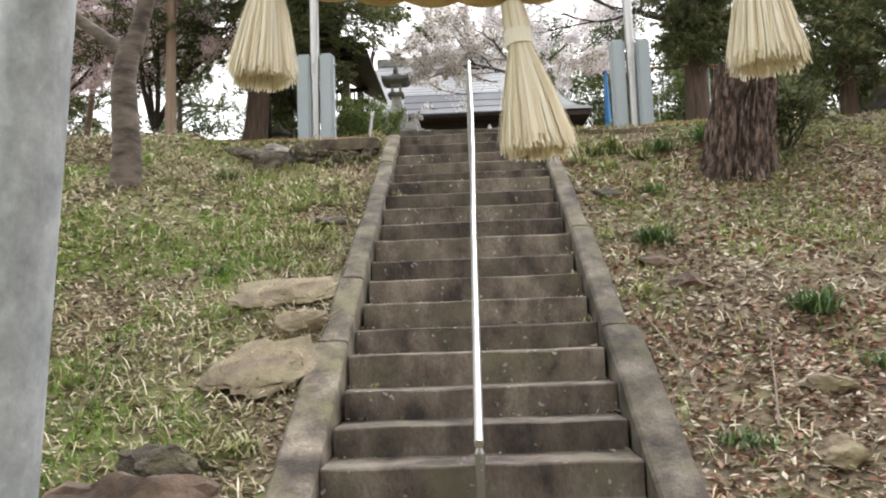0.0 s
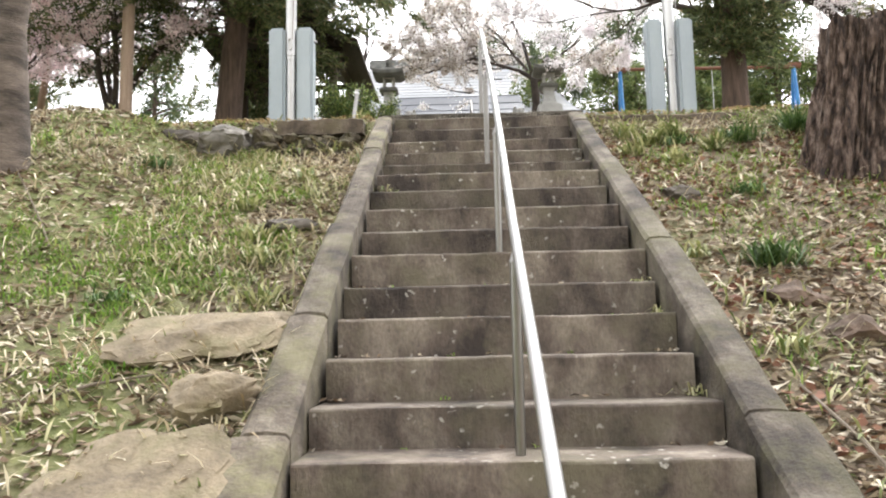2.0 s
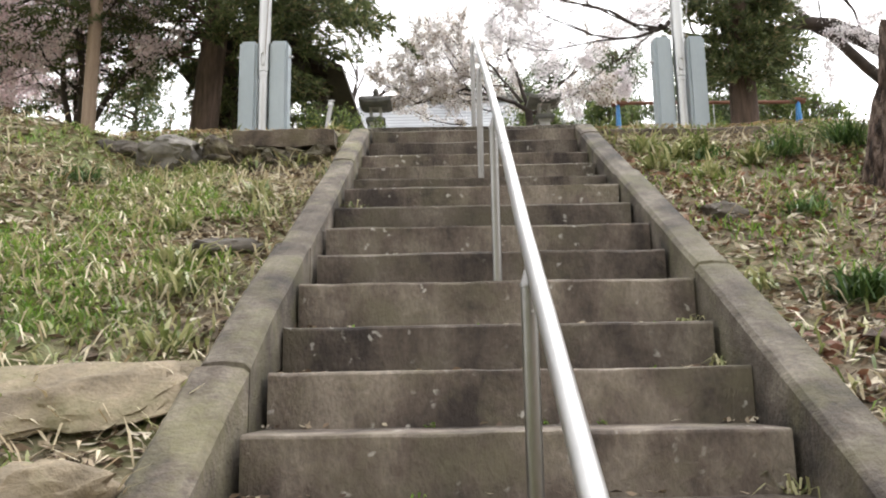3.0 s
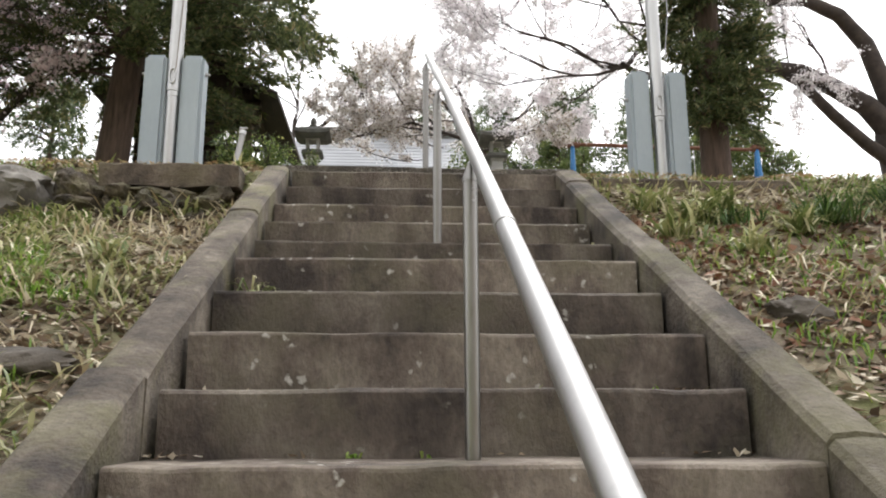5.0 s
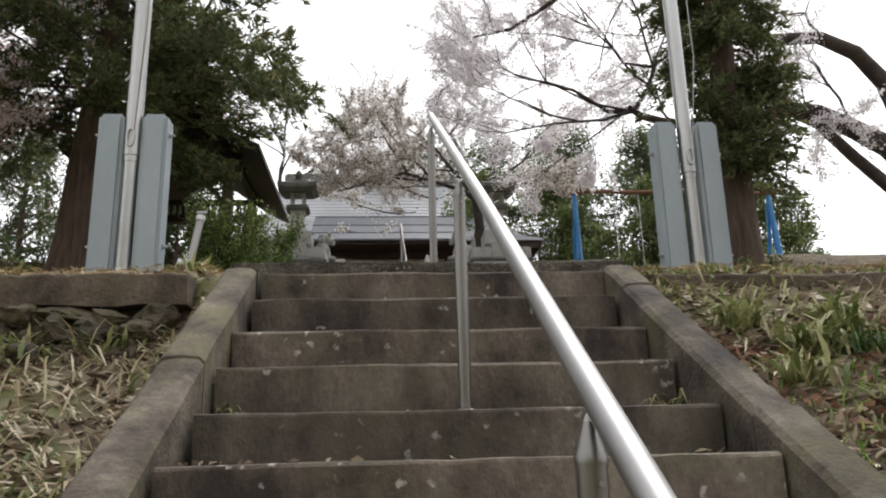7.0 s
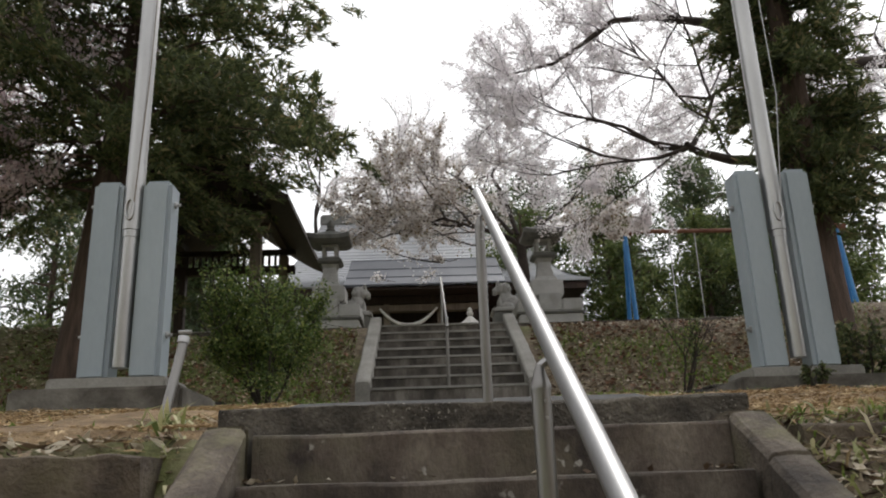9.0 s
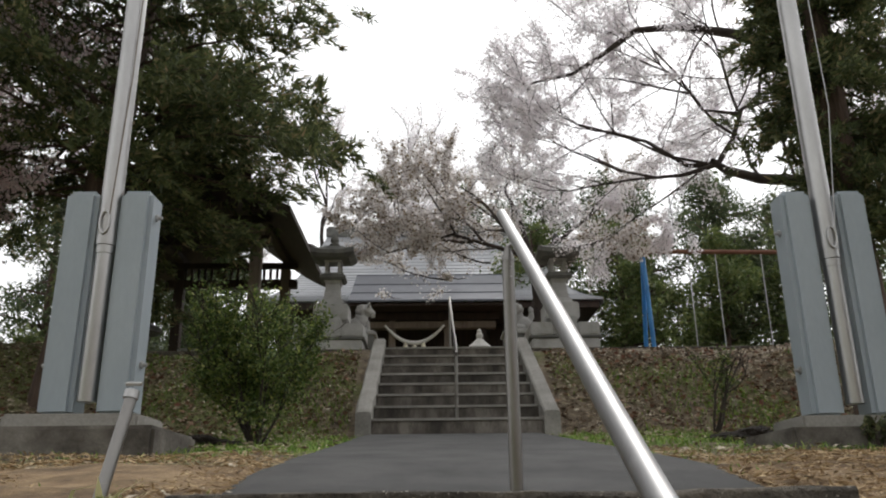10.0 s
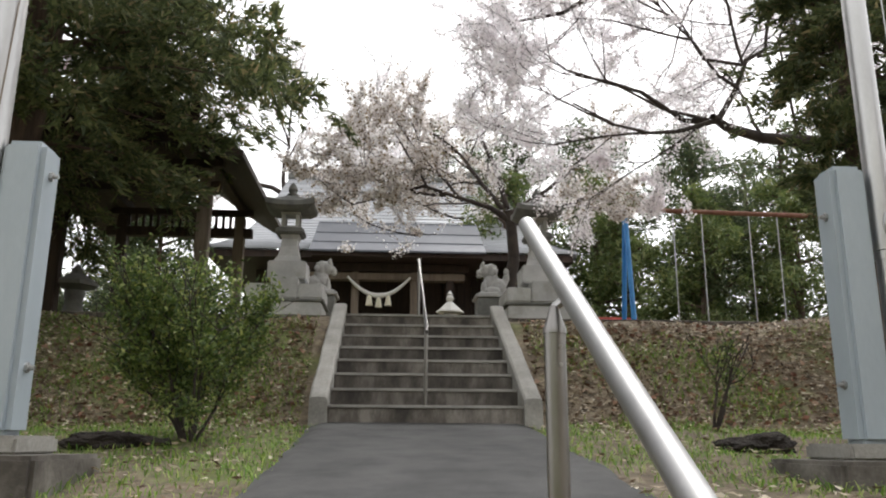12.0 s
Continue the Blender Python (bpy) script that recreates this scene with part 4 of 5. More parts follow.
for x0, x1 in ((SX - 4.2, SX - 2.4), (SX + 1.6, SX + 4.2)):
    for k in range(6):
        a = x0 + (x1 - x0) * k / 6
        part("wall_board", box(a, a + (x1 - x0) / 6 - 0.012, SY + 1.5, SY + 1.62, TERRACE + 0.5, 9.65, 0.008), M_DARKWOOD, shrine)
part("back_wall", box(SX - 4.2, SX + 4.2, SY + 1.66, SY + 8.0, TERRACE, 9.62, 0), M_DARKWOOD, shrine)
part("porch_floor", box(SX - 3.2, SX + 3.2, SY - 1.0, SY + 1.6, TERRACE - 0.02, TERRACE + 0.55, 0.02), M_GREYWOOD, shrine)
for x in (SX - 2.0, SX - 1.0, SX + 0.6, SX + 1.6):
    part("pillar", box(x - 0.1, x + 0.1, SY - 1.4, SY - 1.2, TERRACE - 0.02, 9.1, 0.02), M_GREYWOOD if abs(x - SX + 0.2) < 1 else M_DARKWOOD, shrine)
part("crossbeam", box(SX - 2.4, SX + 2.0, SY - 1.46, SY - 1.16, 8.76, 8.96, 0.02), M_GREYWOOD, shrine)
part("porch_beam", box(SX - 2.5, SX + 2.1, SY - 1.46, SY - 1.16, 9.0, 9.22, 0.02), M_DARKWOOD, shrine)
part("offering_box", box(SX - 0.9, SX + 0.4, SY - 1.0, SY - 0.4, TERRACE + 0.553, TERRACE + 1.35, 0.03), M_GREYWOOD, shrine)
porch = part("porch_roof", box(SX - 2.15, SX + 2.45, SY - 2.2, SY + 0.2, 9.24, 9.32, 0.01), M_DARKWOOD, shrine)
curve_roof(SX - 2.2, SX + 2.5, 0.12, SY - 2.3, SY - 1.1, 9.34, 10.42, 3, M_PORCHROOF, shrine, 0.04)
curve_roof(SX - 2.08, SX + 2.38, 0.0, SY - 1.1, SY + 1.2, 10.42, 10.56, 6, M_PORCHROOF, shrine, 0.0)
garland = thing("shimenawa_rope", (SX - 0.3, SY - 1.5, 8.5), "pale straw rope sagging across the shrine porch", "rope")
pts = [(SX - 1.2 + 1.7 * i / 20, SY - 1.52, 8.83 - 0.52 * (1 - ((i - 10) / 10) ** 2)) for i in range(21)]
part("strand", tube(pts, [0.032 + 0.04 * (1 - abs(i - 10) / 10) for i in range(21)], 10), M_WHITE, garland, smooth=True)
for i in (7, 10, 13):
    p = pts[i]
    part("tassel", lathe([(0.10, -0.32), (0.06, -0.1), (0.03, 0.0)], p, 12), M_STRAW, garland, smooth=True)

# ---- water pavilion beside the terrace ----
pav = thing("pavilion", (-4.4, 22.7, TERRACE), "open dark timber pavilion under a steep roof", "pavilion")
for x in (-5.6, -3.35):
    for y in (21.3, 24.2):
        part("pillar", box(x - 0.1, x + 0.1, y - 0.1, y + 0.1, TERRACE - 0.02, 8.75, 0.015), M_GREYWOOD if x > -4 else M_DARKWOOD, pav)
for y in (21.3, 24.2):
    part("beam", box(-5.9, -3.1, y - 0.09, y + 0.09, 8.34, 8.52, 0.01), M_DARKWOOD, pav)
    part("beam", box(-5.9, -3.1, y - 0.07, y + 0.07, 8.78, 8.9, 0.01), M_DARKWOOD, pav)
    for k in range(16):
        x = -5.5 + k * 0.14
        part("slat", box(x - 0.025, x + 0.025, y - 0.03, y + 0.03, 8.523, 8.777, 0), M_DARKWOOD, pav)
for x in (-5.6, -3.35):
    part("beam", box(x - 0.08, x + 0.08, 20.9, 24.6, 8.9, 9.05, 0.01), M_DARKWOOD, pav)
    part("brace", tube([(x, 21.3, 7.8), (x + (0.5 if x < -4 else -0.5), 21.3, 8.36)], 0.05, 6), M_DARKWOOD, pav)
for s in (-1, 1):
    n = 8
    for i in range(n):
        f0, f1 = i / n, (i + 1) / n
        xa, xb = -4.45 + s * (1.85 - 1.85 * f0), -4.45 + s * (1.85 - 1.85 * f1)
        za, zb = 8.62 + 1.25 * f0 ** 1.2, 8.62 + 1.25 * f1 ** 1.2
        bm = bmesh.new()
        lowv = [bm.verts.new(p) for p in ((xa, 20.3, za), (xb, 20.3, zb), (xb, 25.2, zb), (xa, 25.2, za))]
        topv = [bm.verts.new((v.co.x, v.co.y, v.co.z + 0.1)) for v in lowv]
        bm.faces.new(topv)
        bm.faces.new(lowv[::-1])
        for k in range(4):
            bm.faces.new((lowv[k], lowv[(k + 1) % 4], topv[(k + 1) % 4], topv[k]))
        part("roof_course", bm, M_DARKWOOD, pav)
part("gable", box(-5.6, -3.35, 20.5, 20.56, 8.9, 9.6, 0.0), M_DARKWOOD, pav)
basin = part("water_basin", box(-5.0, -3.9, 22.3, 23.1, TERRACE - 0.02, TERRACE + 0.62, 0.06), M_GRANITE)
tagged(basin, "rough grey stone water basin under the pavilion", "basin")

# ---- swing frame ----
swing = thing("swing_frame", (6.8, 24.2, TERRACE), "blue steel swing frame with a rusty top beam", "swing")
for x in (4.4, 9.3):
    for dx, dy in ((-0.06, -0.55), (0.10, 0.0), (0.0, 0.55)):
        part("leg", tube([(x, 24.2, 9.1), (x + dx, 24.2 + dy, TERRACE - 0.05)], 0.05, 10), M_BLUE, swing, smooth=True)
    part("saddle", box(x - 0.16, x + 0.2, 24.1, 24.3, 9.05, 9.16, 0.02), M_RUST, swing)
part("top_beam", tube([(4.2, 24.2, 9.12), (9.5, 24.2, 9.05)], 0.05, 10), M_RUST, swing, smooth=True)
for x in (5.4, 6.0, 7.0, 7.6):
    part("chain", tube([(x, 24.2, 9.08), (x, 24.2, 6.75)], 0.012, 6), M_STEEL, swing)
for x in (5.7, 7.3):
    part("seat", box(x - 0.34, x + 0.34, 24.08, 24.32, 6.70, 6.75, 0.01), M_BLUE, swing)

shed = thing("shed", (4.4, 28.0, TERRACE), "small shed with a red sheet metal roof", "shed")
part("body", box(3.2, 5.9, 27.3, 29.0, TERRACE - 0.02, 6.9, 0.01), M_DARKWOOD, shed)
for k in range(14):
    x = 3.0 + k * 0.22
    roof_course(x, x + 0.20, 27.0, 6.78, x, x + 0.20, 29.2, 7.55, M_RED, shed, "roof_sheet")
part("ridge_cap", box(2.95, 6.1, 29.1, 29.3, 7.56, 7.66, 0.01), M_RED, shed)

heap = part("soil_mound", rough_up(boulder((2.75, 15.5, height(2.75, 15.5) + 0.03), (0.32, 0.24, 0.13), 21.0, 4, 0.5), 0.012, 14), M_SOILHEAP, smooth=False)
tagged(heap, "low mound of black soil on the grass", "soil")
heap = part("soil_mound", rough_up(boulder((-2.5, 15.5, height(-2.5, 15.5) + 0.02), (0.34, 0.22, 0.11), 22.0, 4, 0.5), 0.012, 14), M_SOILHEAP, smooth=False)
tagged(heap, "low mound of black soil under the bush", "soil")
upole = thing("wooden_pole", (-6.5, 16.5, 4.5), "bare pale wooden pole among the trees", "pole")
part("shaft", tube([(-6.5, 16.5, 4.3), (-6.48, 16.55, 10.5)], [0.125, 0.10], 14), M_POLEWOOD, upole, smooth=True)
upole = thing("wooden_pole", (-10.2, 20.0, 4.0), "thin leaning wooden pole among the trees", "pole")
part("shaft", tube([(-10.5, 20.0, 3.4), (-9.9, 20.05, 8.5)], [0.10, 0.08], 10), M_POLEWOOD, upole, smooth=True)
log = part("rotten_log", rough_up(tube([(2.35, 4.35, height(2.35, 4.35) + 0.05), (2.6, 4.42, height(2.6, 4.42) + 0.06), (2.95, 4.4, height(2.95, 4.4) + 0.05)], [0.04, 0.065, 0.05], 14), 0.03, 12), M_FRESHWOOD)
tagged(log, "crumbling red-brown rotten log on the slope", "log")


# ---- plants ----
def blades(centres, length, width, lean, rng, droop=0.5, up=None):
    """Bent blades of three joints, four triangles each, at the centres given."""
    n = len(centres)
    ang = rng.uniform(0, 2 * np.pi, n)
    ln = length * rng.uniform(0.5, 1.15, n)
    le = lean * rng.uniform(0.4, 1.3, n)
    w = width * rng.uniform(0.6, 1.2, n)
    d = np.stack([np.cos(ang), np.sin(ang), np.zeros(n)], 1)
    s = np.stack([-np.sin(ang), np.cos(ang), np.zeros(n)], 1)
    z = np.array([0, 0, 1.0])
    a = centres
    b = a + (d * np.sin(le)[:, None] + z * np.cos(le)[:, None]) * (ln * 0.55)[:, None]
    le2 = le + droop * rng.uniform(0.6, 1.6, n)
    c = b + (d * np.sin(le2)[:, None] + z * np.cos(le2)[:, None]) * (ln * 0.5)[:, None]
    hw = (s.T * w).T
    v = np.stack([a - hw * 0.6, a + hw * 0.6, b + hw, b - hw, c], 1).reshape(-1, 3)
    i = np.arange(n)[:, None] * 5
    f = np.concatenate([i + np.array([0, 1, 2]), i + np.array([0, 2, 3]), i + np.array([3, 2, 4])], 1).reshape(-1, 3)
    return v, f


def flakes(centres, size, rng, flat=0.5, aspect=2.2, along=None):
    """Small folded leaves, lying about; flat=1 lies on the ground, 0 turns any way."""
    n = len(centres)
    u = rng.normal(0, 1, (n, 3))
    u[:, 2] *= (1 - flat)
    if along is not None:
        u = u * 0.38 + along
    u /= np.linalg.norm(u, axis=1)[:, None] + 1e-9
    q = rng.normal(0, 1, (n, 3))
    q[:, 2] *= (1 - flat)
    s = np.cross(u, q)
    s = np.cross(s, u)
    s /= np.linalg.norm(s, axis=1)[:, None] + 1e-9
    nn = np.cross(u, s)
    L = (size * rng.uniform(0.5, 1.3, n))[:, None]
    W = L / aspect
    v = np.stack([centres - u * L * 0.5, centres + s * W * 0.5 + nn * L * 0.08, centres + u * L * 0.5, centres - s * W * 0.5 + nn * L * 0.08], 1).reshape(-1, 3)
    i = np.arange(n)[:, None] * 4
    return v, (i + np.array([0, 1, 2, 3])).reshape(-1, 4)


def slivers(centres, size, rng, aspect, along, fan=0.7):
    """Needles: one thin triangle each, fanning out from the direction of its spray."""
    n = len(centres)
    u = along + rng.normal(0, fan, (n, 3))
    u /= np.linalg.norm(u, axis=1)[:, None] + 1e-9
    s = np.cross(u, rng.normal(0, 1, (n, 3)))
    s /= np.linalg.norm(s, axis=1)[:, None] + 1e-9
    L = (size * rng.uniform(0.6, 1.3, n))[:, None]
    v = np.stack([centres - s * L / aspect * 0.5, centres + s * L / aspect * 0.5, centres + u * L], 1).reshape(-1, 3)
    return v, np.arange(3 * n).reshape(-1, 3)


def heights(x, y):
    return np.array([height(a, b) for a, b in zip(x, y)])


def clear(x, y):
    """Keep plants off the steps, the path and the kerbs."""
    ax = np.abs(x)
    return ~((ax < np.where(y < 5.3, 1.16, 1.085)) & (y > 3.5) & (y < 10.7)) & ~((ax < 1.02) & (y >= 10.2) & (y < 17.2)) & ~((np.abs(x - 0.06) < 1.32) & (y > 16.9) & (y < 19.9)) & (y < 19.5)


def patch(x, y, scale, seed):
    return np.array([noise.noise((a * scale, b * scale, seed)) for a, b in zip(x, y)])


def scatter(n, x0, x1, y0, y1, rng):
    x, y = rng.uniform(x0, x1, n), rng.uniform(y0, y1, n)
    k = clear(x, y)
    return x[k], y[k]


def step_arr(a, b, v):
    t = np.clip((v - a) / (b - a), 0, 1)
    return t * t * (3 - 2 * t)


def cover(name, n, area, mat, maker, keep, label, category, seed, lift=0.0):
    rng = np.random.default_rng(seed)
    x, y = scatter(n, *area, rng)
    edge = np.minimum(np.minimum(x - area[0], area[1] - x) / 1.4 + (np.minimum(np.abs(area[0]), np.abs(area[1])) < 1.2) * ((np.abs(x) < 2.6) * 9.0), np.minimum((y - area[2]) / 0.7, (area[3] - y) / 0.5 + (area[3] < 11) * 9.0))
    k = keep(x, y, rng) & (rng.uniform(0, 1, len(x)) < edge)
    x, y = x[k], y[k]
    c = np.stack([x, y, heights(x, y) + lift], 1)
    v, f = maker(c, rng)
    return tagged(raw(name, v, f, mat), label, category, kind="stuff")


cover("leaf_litter", 50000, (1.1, 8.0, 2.8, 10.2), L_LITTER, lambda c, r: flakes(c, 0.088, r, 0.68, 3.4), lambda x, y, r: patch(x, y, 0.8, 1) + r.uniform(-0.7, 0.7, len(x)) > -0.35, "pale dry bamboo leaves strewn over the slope", "leaf litter", 1, 0.012)
cover("leaf_litter", 62000, (-8.0, -1.1, 2.8, 10.2), L_LITTER, lambda c, r: flakes(c, 0.088, r, 0.68, 3.6), lambda x, y, r: patch(x, y, 0.8, 2) + r.uniform(-0.7, 0.7, len(x)) > -0.3, "pale dry bamboo leaves strewn over the slope", "leaf litter", 2, 0.012)
cover("fallen_leaves", 13000, (1.05, 5.5, 3.2, 9.6), L_REDLITTER, lambda c, r: flakes(c, 0.062, r, 0.65, 1.7), lambda x, y, r: patch(x, y, 0.9, 6) + r.uniform(-0.3, 0.3, len(x)) + 0.22 * step_arr(7.5, 5.0, y) > 0.10, "reddish brown fallen leaves in drifts", "leaf litter", 3, 0.018)
cover("grass", 110000, (-8.0, -1.1, 2.8, 10.4), L_GRASS, lambda c, r: blades(c, 0.085, 0.0045, 0.7, r, 0.7), lambda x, y, r: patch(x, y, 0.75, 3) + 0.5 * patch(x, y, 2.5, 8) + r.uniform(-0.12, 0.12, len(x)) + 0.22 * step_arr(1.4, 3.0, -x) - 0.12 * step_arr(6.0, 8.5, y) > 0.24, "short fresh green grass in patches on the slope", "grass", 4)
cover("grass", 34000, (1.1, 8.0, 2.8, 10.4), L_GRASS, lambda c, r: blades(c, 0.09, 0.0045, 0.7, r, 0.7), lambda x, y, r: patch(x, y, 0.8, 4) + 0.5 * patch(x, y, 2.5, 9) + r.uniform(-0.25, 0.25, len(x)) + 0.3 * step_arr(6.4, 8.0, y) > 0.24, "thin green grass among dry leaves", "grass", 5)
cover("dwarf_bamboo", 24000, (-5.5, -1.1, 3.6, 10.0), L_SASA, lambda c, r: blades(c, 0.13, 0.0075, 1.0, r, 0.6), lambda x, y, r: patch(x, y, 1.1, 5) + r.uniform(-0.3, 0.3, len(x)) + 0.25 * step_arr(2.2, 1.2, -x) > 0.22, "pale green and straw coloured dwarf bamboo blades", "grass", 6)
cover("dwarf_bamboo", 12000, (1.1, 5.0, 3.6, 10.2), L_SASA, lambda c, r: blades(c, 0.13, 0.0075, 1.0, r, 0.6), lambda x, y, r: patch(x, y, 1.1, 7) + r.uniform(-0.3, 0.3, len(x)) + 0.3 * step_arr(7.5, 9.5, y) > 0.32, "pale green and straw coloured dwarf bamboo blades", "grass", 7)
cover("dead_blades", 9000, (-5.5, -1.02, 3.4, 9.8), L_DEAD, lambda c, r: blades(c, 0.17, 0.006, 1.15, r, 0.55), lambda x, y, r: patch(x, y, 1.3, 21) + r.uniform(-0.4, 0.4, len(x)) + 0.25 * step_arr(3.4, 1.6, -x) > 0.05, "long straw coloured dead blades lying over the slope", "dead grass", 21, 0.02)
cover("dead_blades", 3000, (1.02, 5.0, 3.4, 10.0), L_DEAD, lambda c, r: blades(c, 0.16, 0.006, 1.2, r, 0.5), lambda x, y, r: patch(x, y, 1.3, 22) + r.uniform(-0.4, 0.4, len(x)) > 0.0, "long straw coloured dead blades lying over the slope", "dead grass", 22, 0.02)
cover("grass", 45000, (-6.5, 6.5, 10.4, 17.6), L_GRASS, lambda c, r: blades(c, 0.09, 0.005, 0.6, r, 0.7), lambda x, y, r: patch(x, y, 0.7, 13) + r.uniform(-0.3, 0.3, len(x)) + 0.5 * step_arr(12.0, 14.5, y) > 0.30, "green grass on the landing", "grass", 8)
for side, seed in ((-1, 23), (1, 24)):
    cover("loose_straw", 26000, (min(side * 1.04, side * 4.6), max(side * 1.04, side * 4.6), 9.6, 12.9), L_STRAWBITS, lambda c, r: flakes(c, 0.07, r, 0.88, 8.0), lambda x, y, r: (patch(x, y, 1.6, 31) + r.uniform(-0.5, 0.5, len(x)) > -0.25) & (y > np.where(x < -1.1, 9.85, 10.04)), "tan straw and needles lying on trodden earth", "straw", seed, 0.05)
cover("leaf_litter", 9000, (-6.5, 6.5, 10.3, 17.4), L_LITTER, lambda c, r: flakes(c, 0.07, r, 0.8, 3.0), lambda x, y, r: patch(x, y, 0.8, 14) + r.uniform(-0.5, 0.5, len(x)) > 0.0, "dry leaves scattered over the landing", "leaf litter", 9, 0.045)
cover("leaf_litter", 34000, (-7.0, 7.0, 16.8, 19.5), L_LITTER, lambda c, r: flakes(c, 0.075, r, 0.7, 2.6), lambda x, y, r: r.uniform(0, 1, len(x)) > 0.15, "brown dry leaves covering the bank", "leaf litter", 10, 0.015)
cover("fallen_leaves", 7000, (-7.0, 7.0, 17.0, 19.5), L_REDLITTER, lambda c, r: flakes(c, 0.085, r, 0.7, 1.6), lambda x, y, r: patch(x, y, 0.6, 16) + r.uniform(-0.4, 0.4, len(x)) > -0.1, "reddish brown fallen leaves on the bank", "leaf litter", 11, 0.02)
cover("grass", 30000, (-7.0, 7.0, 16.8, 19.4), L_GRASS, lambda c, r: blades(c, 0.11, 0.006, 0.6, r, 0.7), lambda x, y, r: patch(x, y, 0.8, 17) + r.uniform(-0.3, 0.3, len(x)) - 0.12 * step_arr(17.5, 19.0, y) > 0.10, "sparse grass on the bank", "grass", 12)


def tuft(x, y, z, n, length, width, mat, label, seed, r0=0.05, lean=0.7, droop=0.8, name="grass_tuft", category="grass tuft"):
    rng = np.random.default_rng(seed)
    c = np.stack([x + rng.normal(0, r0, n), y + rng.normal(0, r0, n), np.full(n, z)], 1)
    v, f = blades(c, length, width, lean, rng, droop)
    return tagged(raw(name, v, f, mat), label, category, kind="stuff")


for k, (x, y, n, L) in enumerate(((1.62, 6.85, 260, 0.26), (2.45, 5.55, 300, 0.28), (2.3, 9.2, 240, 0.26), (2.9, 9.4, 280, 0.34), (3.5, 9.4, 240, 0.32), (1.75, 9.2, 120, 0.18), (1.9, 8.0, 120, 0.16), (-2.2, 6.6, 120, 0.12), (-2.9, 9.0, 160, 0.18), (1.45, 4.3, 110, 0.16), (2.6, 4.9, 150, 0.16))):
    tuft(x, y, height(x, y) - 0.01, n, L, 0.006, L_DARKGRASS, "dense tuft of dark green grass on the slope", 30 + k, 0.07)
for k, (x, y, n, L) in enumerate(((-1.29, 10.42, 34, 0.24), (-1.24, 10.2, 24, 0.2), (-1.5, 8.55, 40, 0.26), (-1.35, 8.2, 30, 0.22), (-1.4, 5.2, 40, 0.16), (-1.35, 6.5, 40, 0.2), (1.3, 5.9, 40, 0.2), (1.25, 7.1, 50, 0.18), (1.3, 8.9, 60, 0.24), (1.35, 9.5, 70, 0.26), (1.5, 9.2, 90, 0.26), (1.75, 9.4, 90, 0.28), (1.6, 8.7, 80, 0.22), (2.0, 9.0, 80, 0.24), (-1.4, 4.3, 60, 0.2), (-1.45, 9.5, 40, 0.18), (-1.75, 9.45, 46, 0.18), (-2.05, 9.4, 40, 0.16), (-1.6, 7.4, 60, 0.22), (-1.45, 7.0, 60, 0.22), (-1.8, 8.0, 50, 0.2))):
    tuft(x, y, height(x, y) - 0.01, n, L, 0.011, L_SASA, "clump of variegated yellow-green blades beside the kerb", 50 + k, 0.05, 0.7, 0.8, "variegated_clump", "plant")
for k, (i, x, n, L) in enumerate(((12, -0.80, 24, 0.17), (14, -0.82, 12, 0.10), (14, 0.84, 12, 0.14), (5, 0.86, 12, 0.12), (8, 0.84, 8, 0.08), (3, -0.7, 8, 0.06), (7, 0.86, 10, 0.10), (16, 0.84, 8, 0.09))):
    yy = STEPS[i + 1][0] - 0.03
    tuft(x, yy, STEPS[i][1], n + 8, L * 1.1, 0.007, L_SASA, "small weed with pale leaves growing from a joint", 70 + k, 0.02, 0.95, 1.5, "weed", "weed")
rngw = np.random.default_rng(88)
for k in range(26):
    i = int(rngw.integers(1, 12))
    x = float(rngw.uniform(-0.85, 0.85))
    tuft(x, STEPS[i + 1][0] - 0.012, STEPS[i][1], 6, 0.035, 0.005, L_GRASS, "tiny green weed in a joint of the steps", 100 + k, 0.012, 0.8, 0.8, "weed", "weed")
# dry leaves that have gathered in the corners of the treads
lx, ly, lz = [], [], []
for i in range(1, 18):
    for k in range(26):
        s = rngw.choice([-1, 1])
        lx.append(s * (0.89 - abs(rngw.normal(0, 0.10)) if rngw.random() < 0.6 else rngw.uniform(0, 0.88)))
        ly.append(STEPS[i + 1][0] - 0.01 - abs(rngw.normal(0, 0.03)))
        lz.append(STEPS[i][1] + 0.012)
v, f = flakes(np.stack([lx, ly, lz], 1), 0.04, rngw, 0.7, 2.0)
tagged(raw("fallen_leaves", v, f, L_LITTER), "dry leaves gathered on the treads", "leaf litter", kind="stuff")
# twigs on the slopes
for k, (x0, y0, x1, y1) in enumerate(((-2.9, 7.2, -3.6, 8.0), (-1.9, 7.6, -2.5, 7.2), (-2.0, 5.6, -1.5, 5.75), (1.22, 5.6, 1.4, 4.4), (1.7, 4.4, 2.1, 5.5), (2.2, 6.2, 2.6, 5.4), (-2.6, 5.4, -2.2, 5.9), (1.9, 6.9, 2.4, 7.3))):
    pts = [(x0 + (x1 - x0) * t, y0 + (y1 - y0) * t + 0.03 * math.sin(5 * t + k), height(x0 + (x1 - x0) * t, y0 + (y1 - y0) * t) + 0.03) for t in (0, 0.3, 0.6, 1)]
    tagged(part("fallen_twig", tube(pts, [0.009, 0.008, 0.006, 0.003], 6), M_GREYWOOD), "thin dry twig lying on the slope", "twig", "fallen twigs")


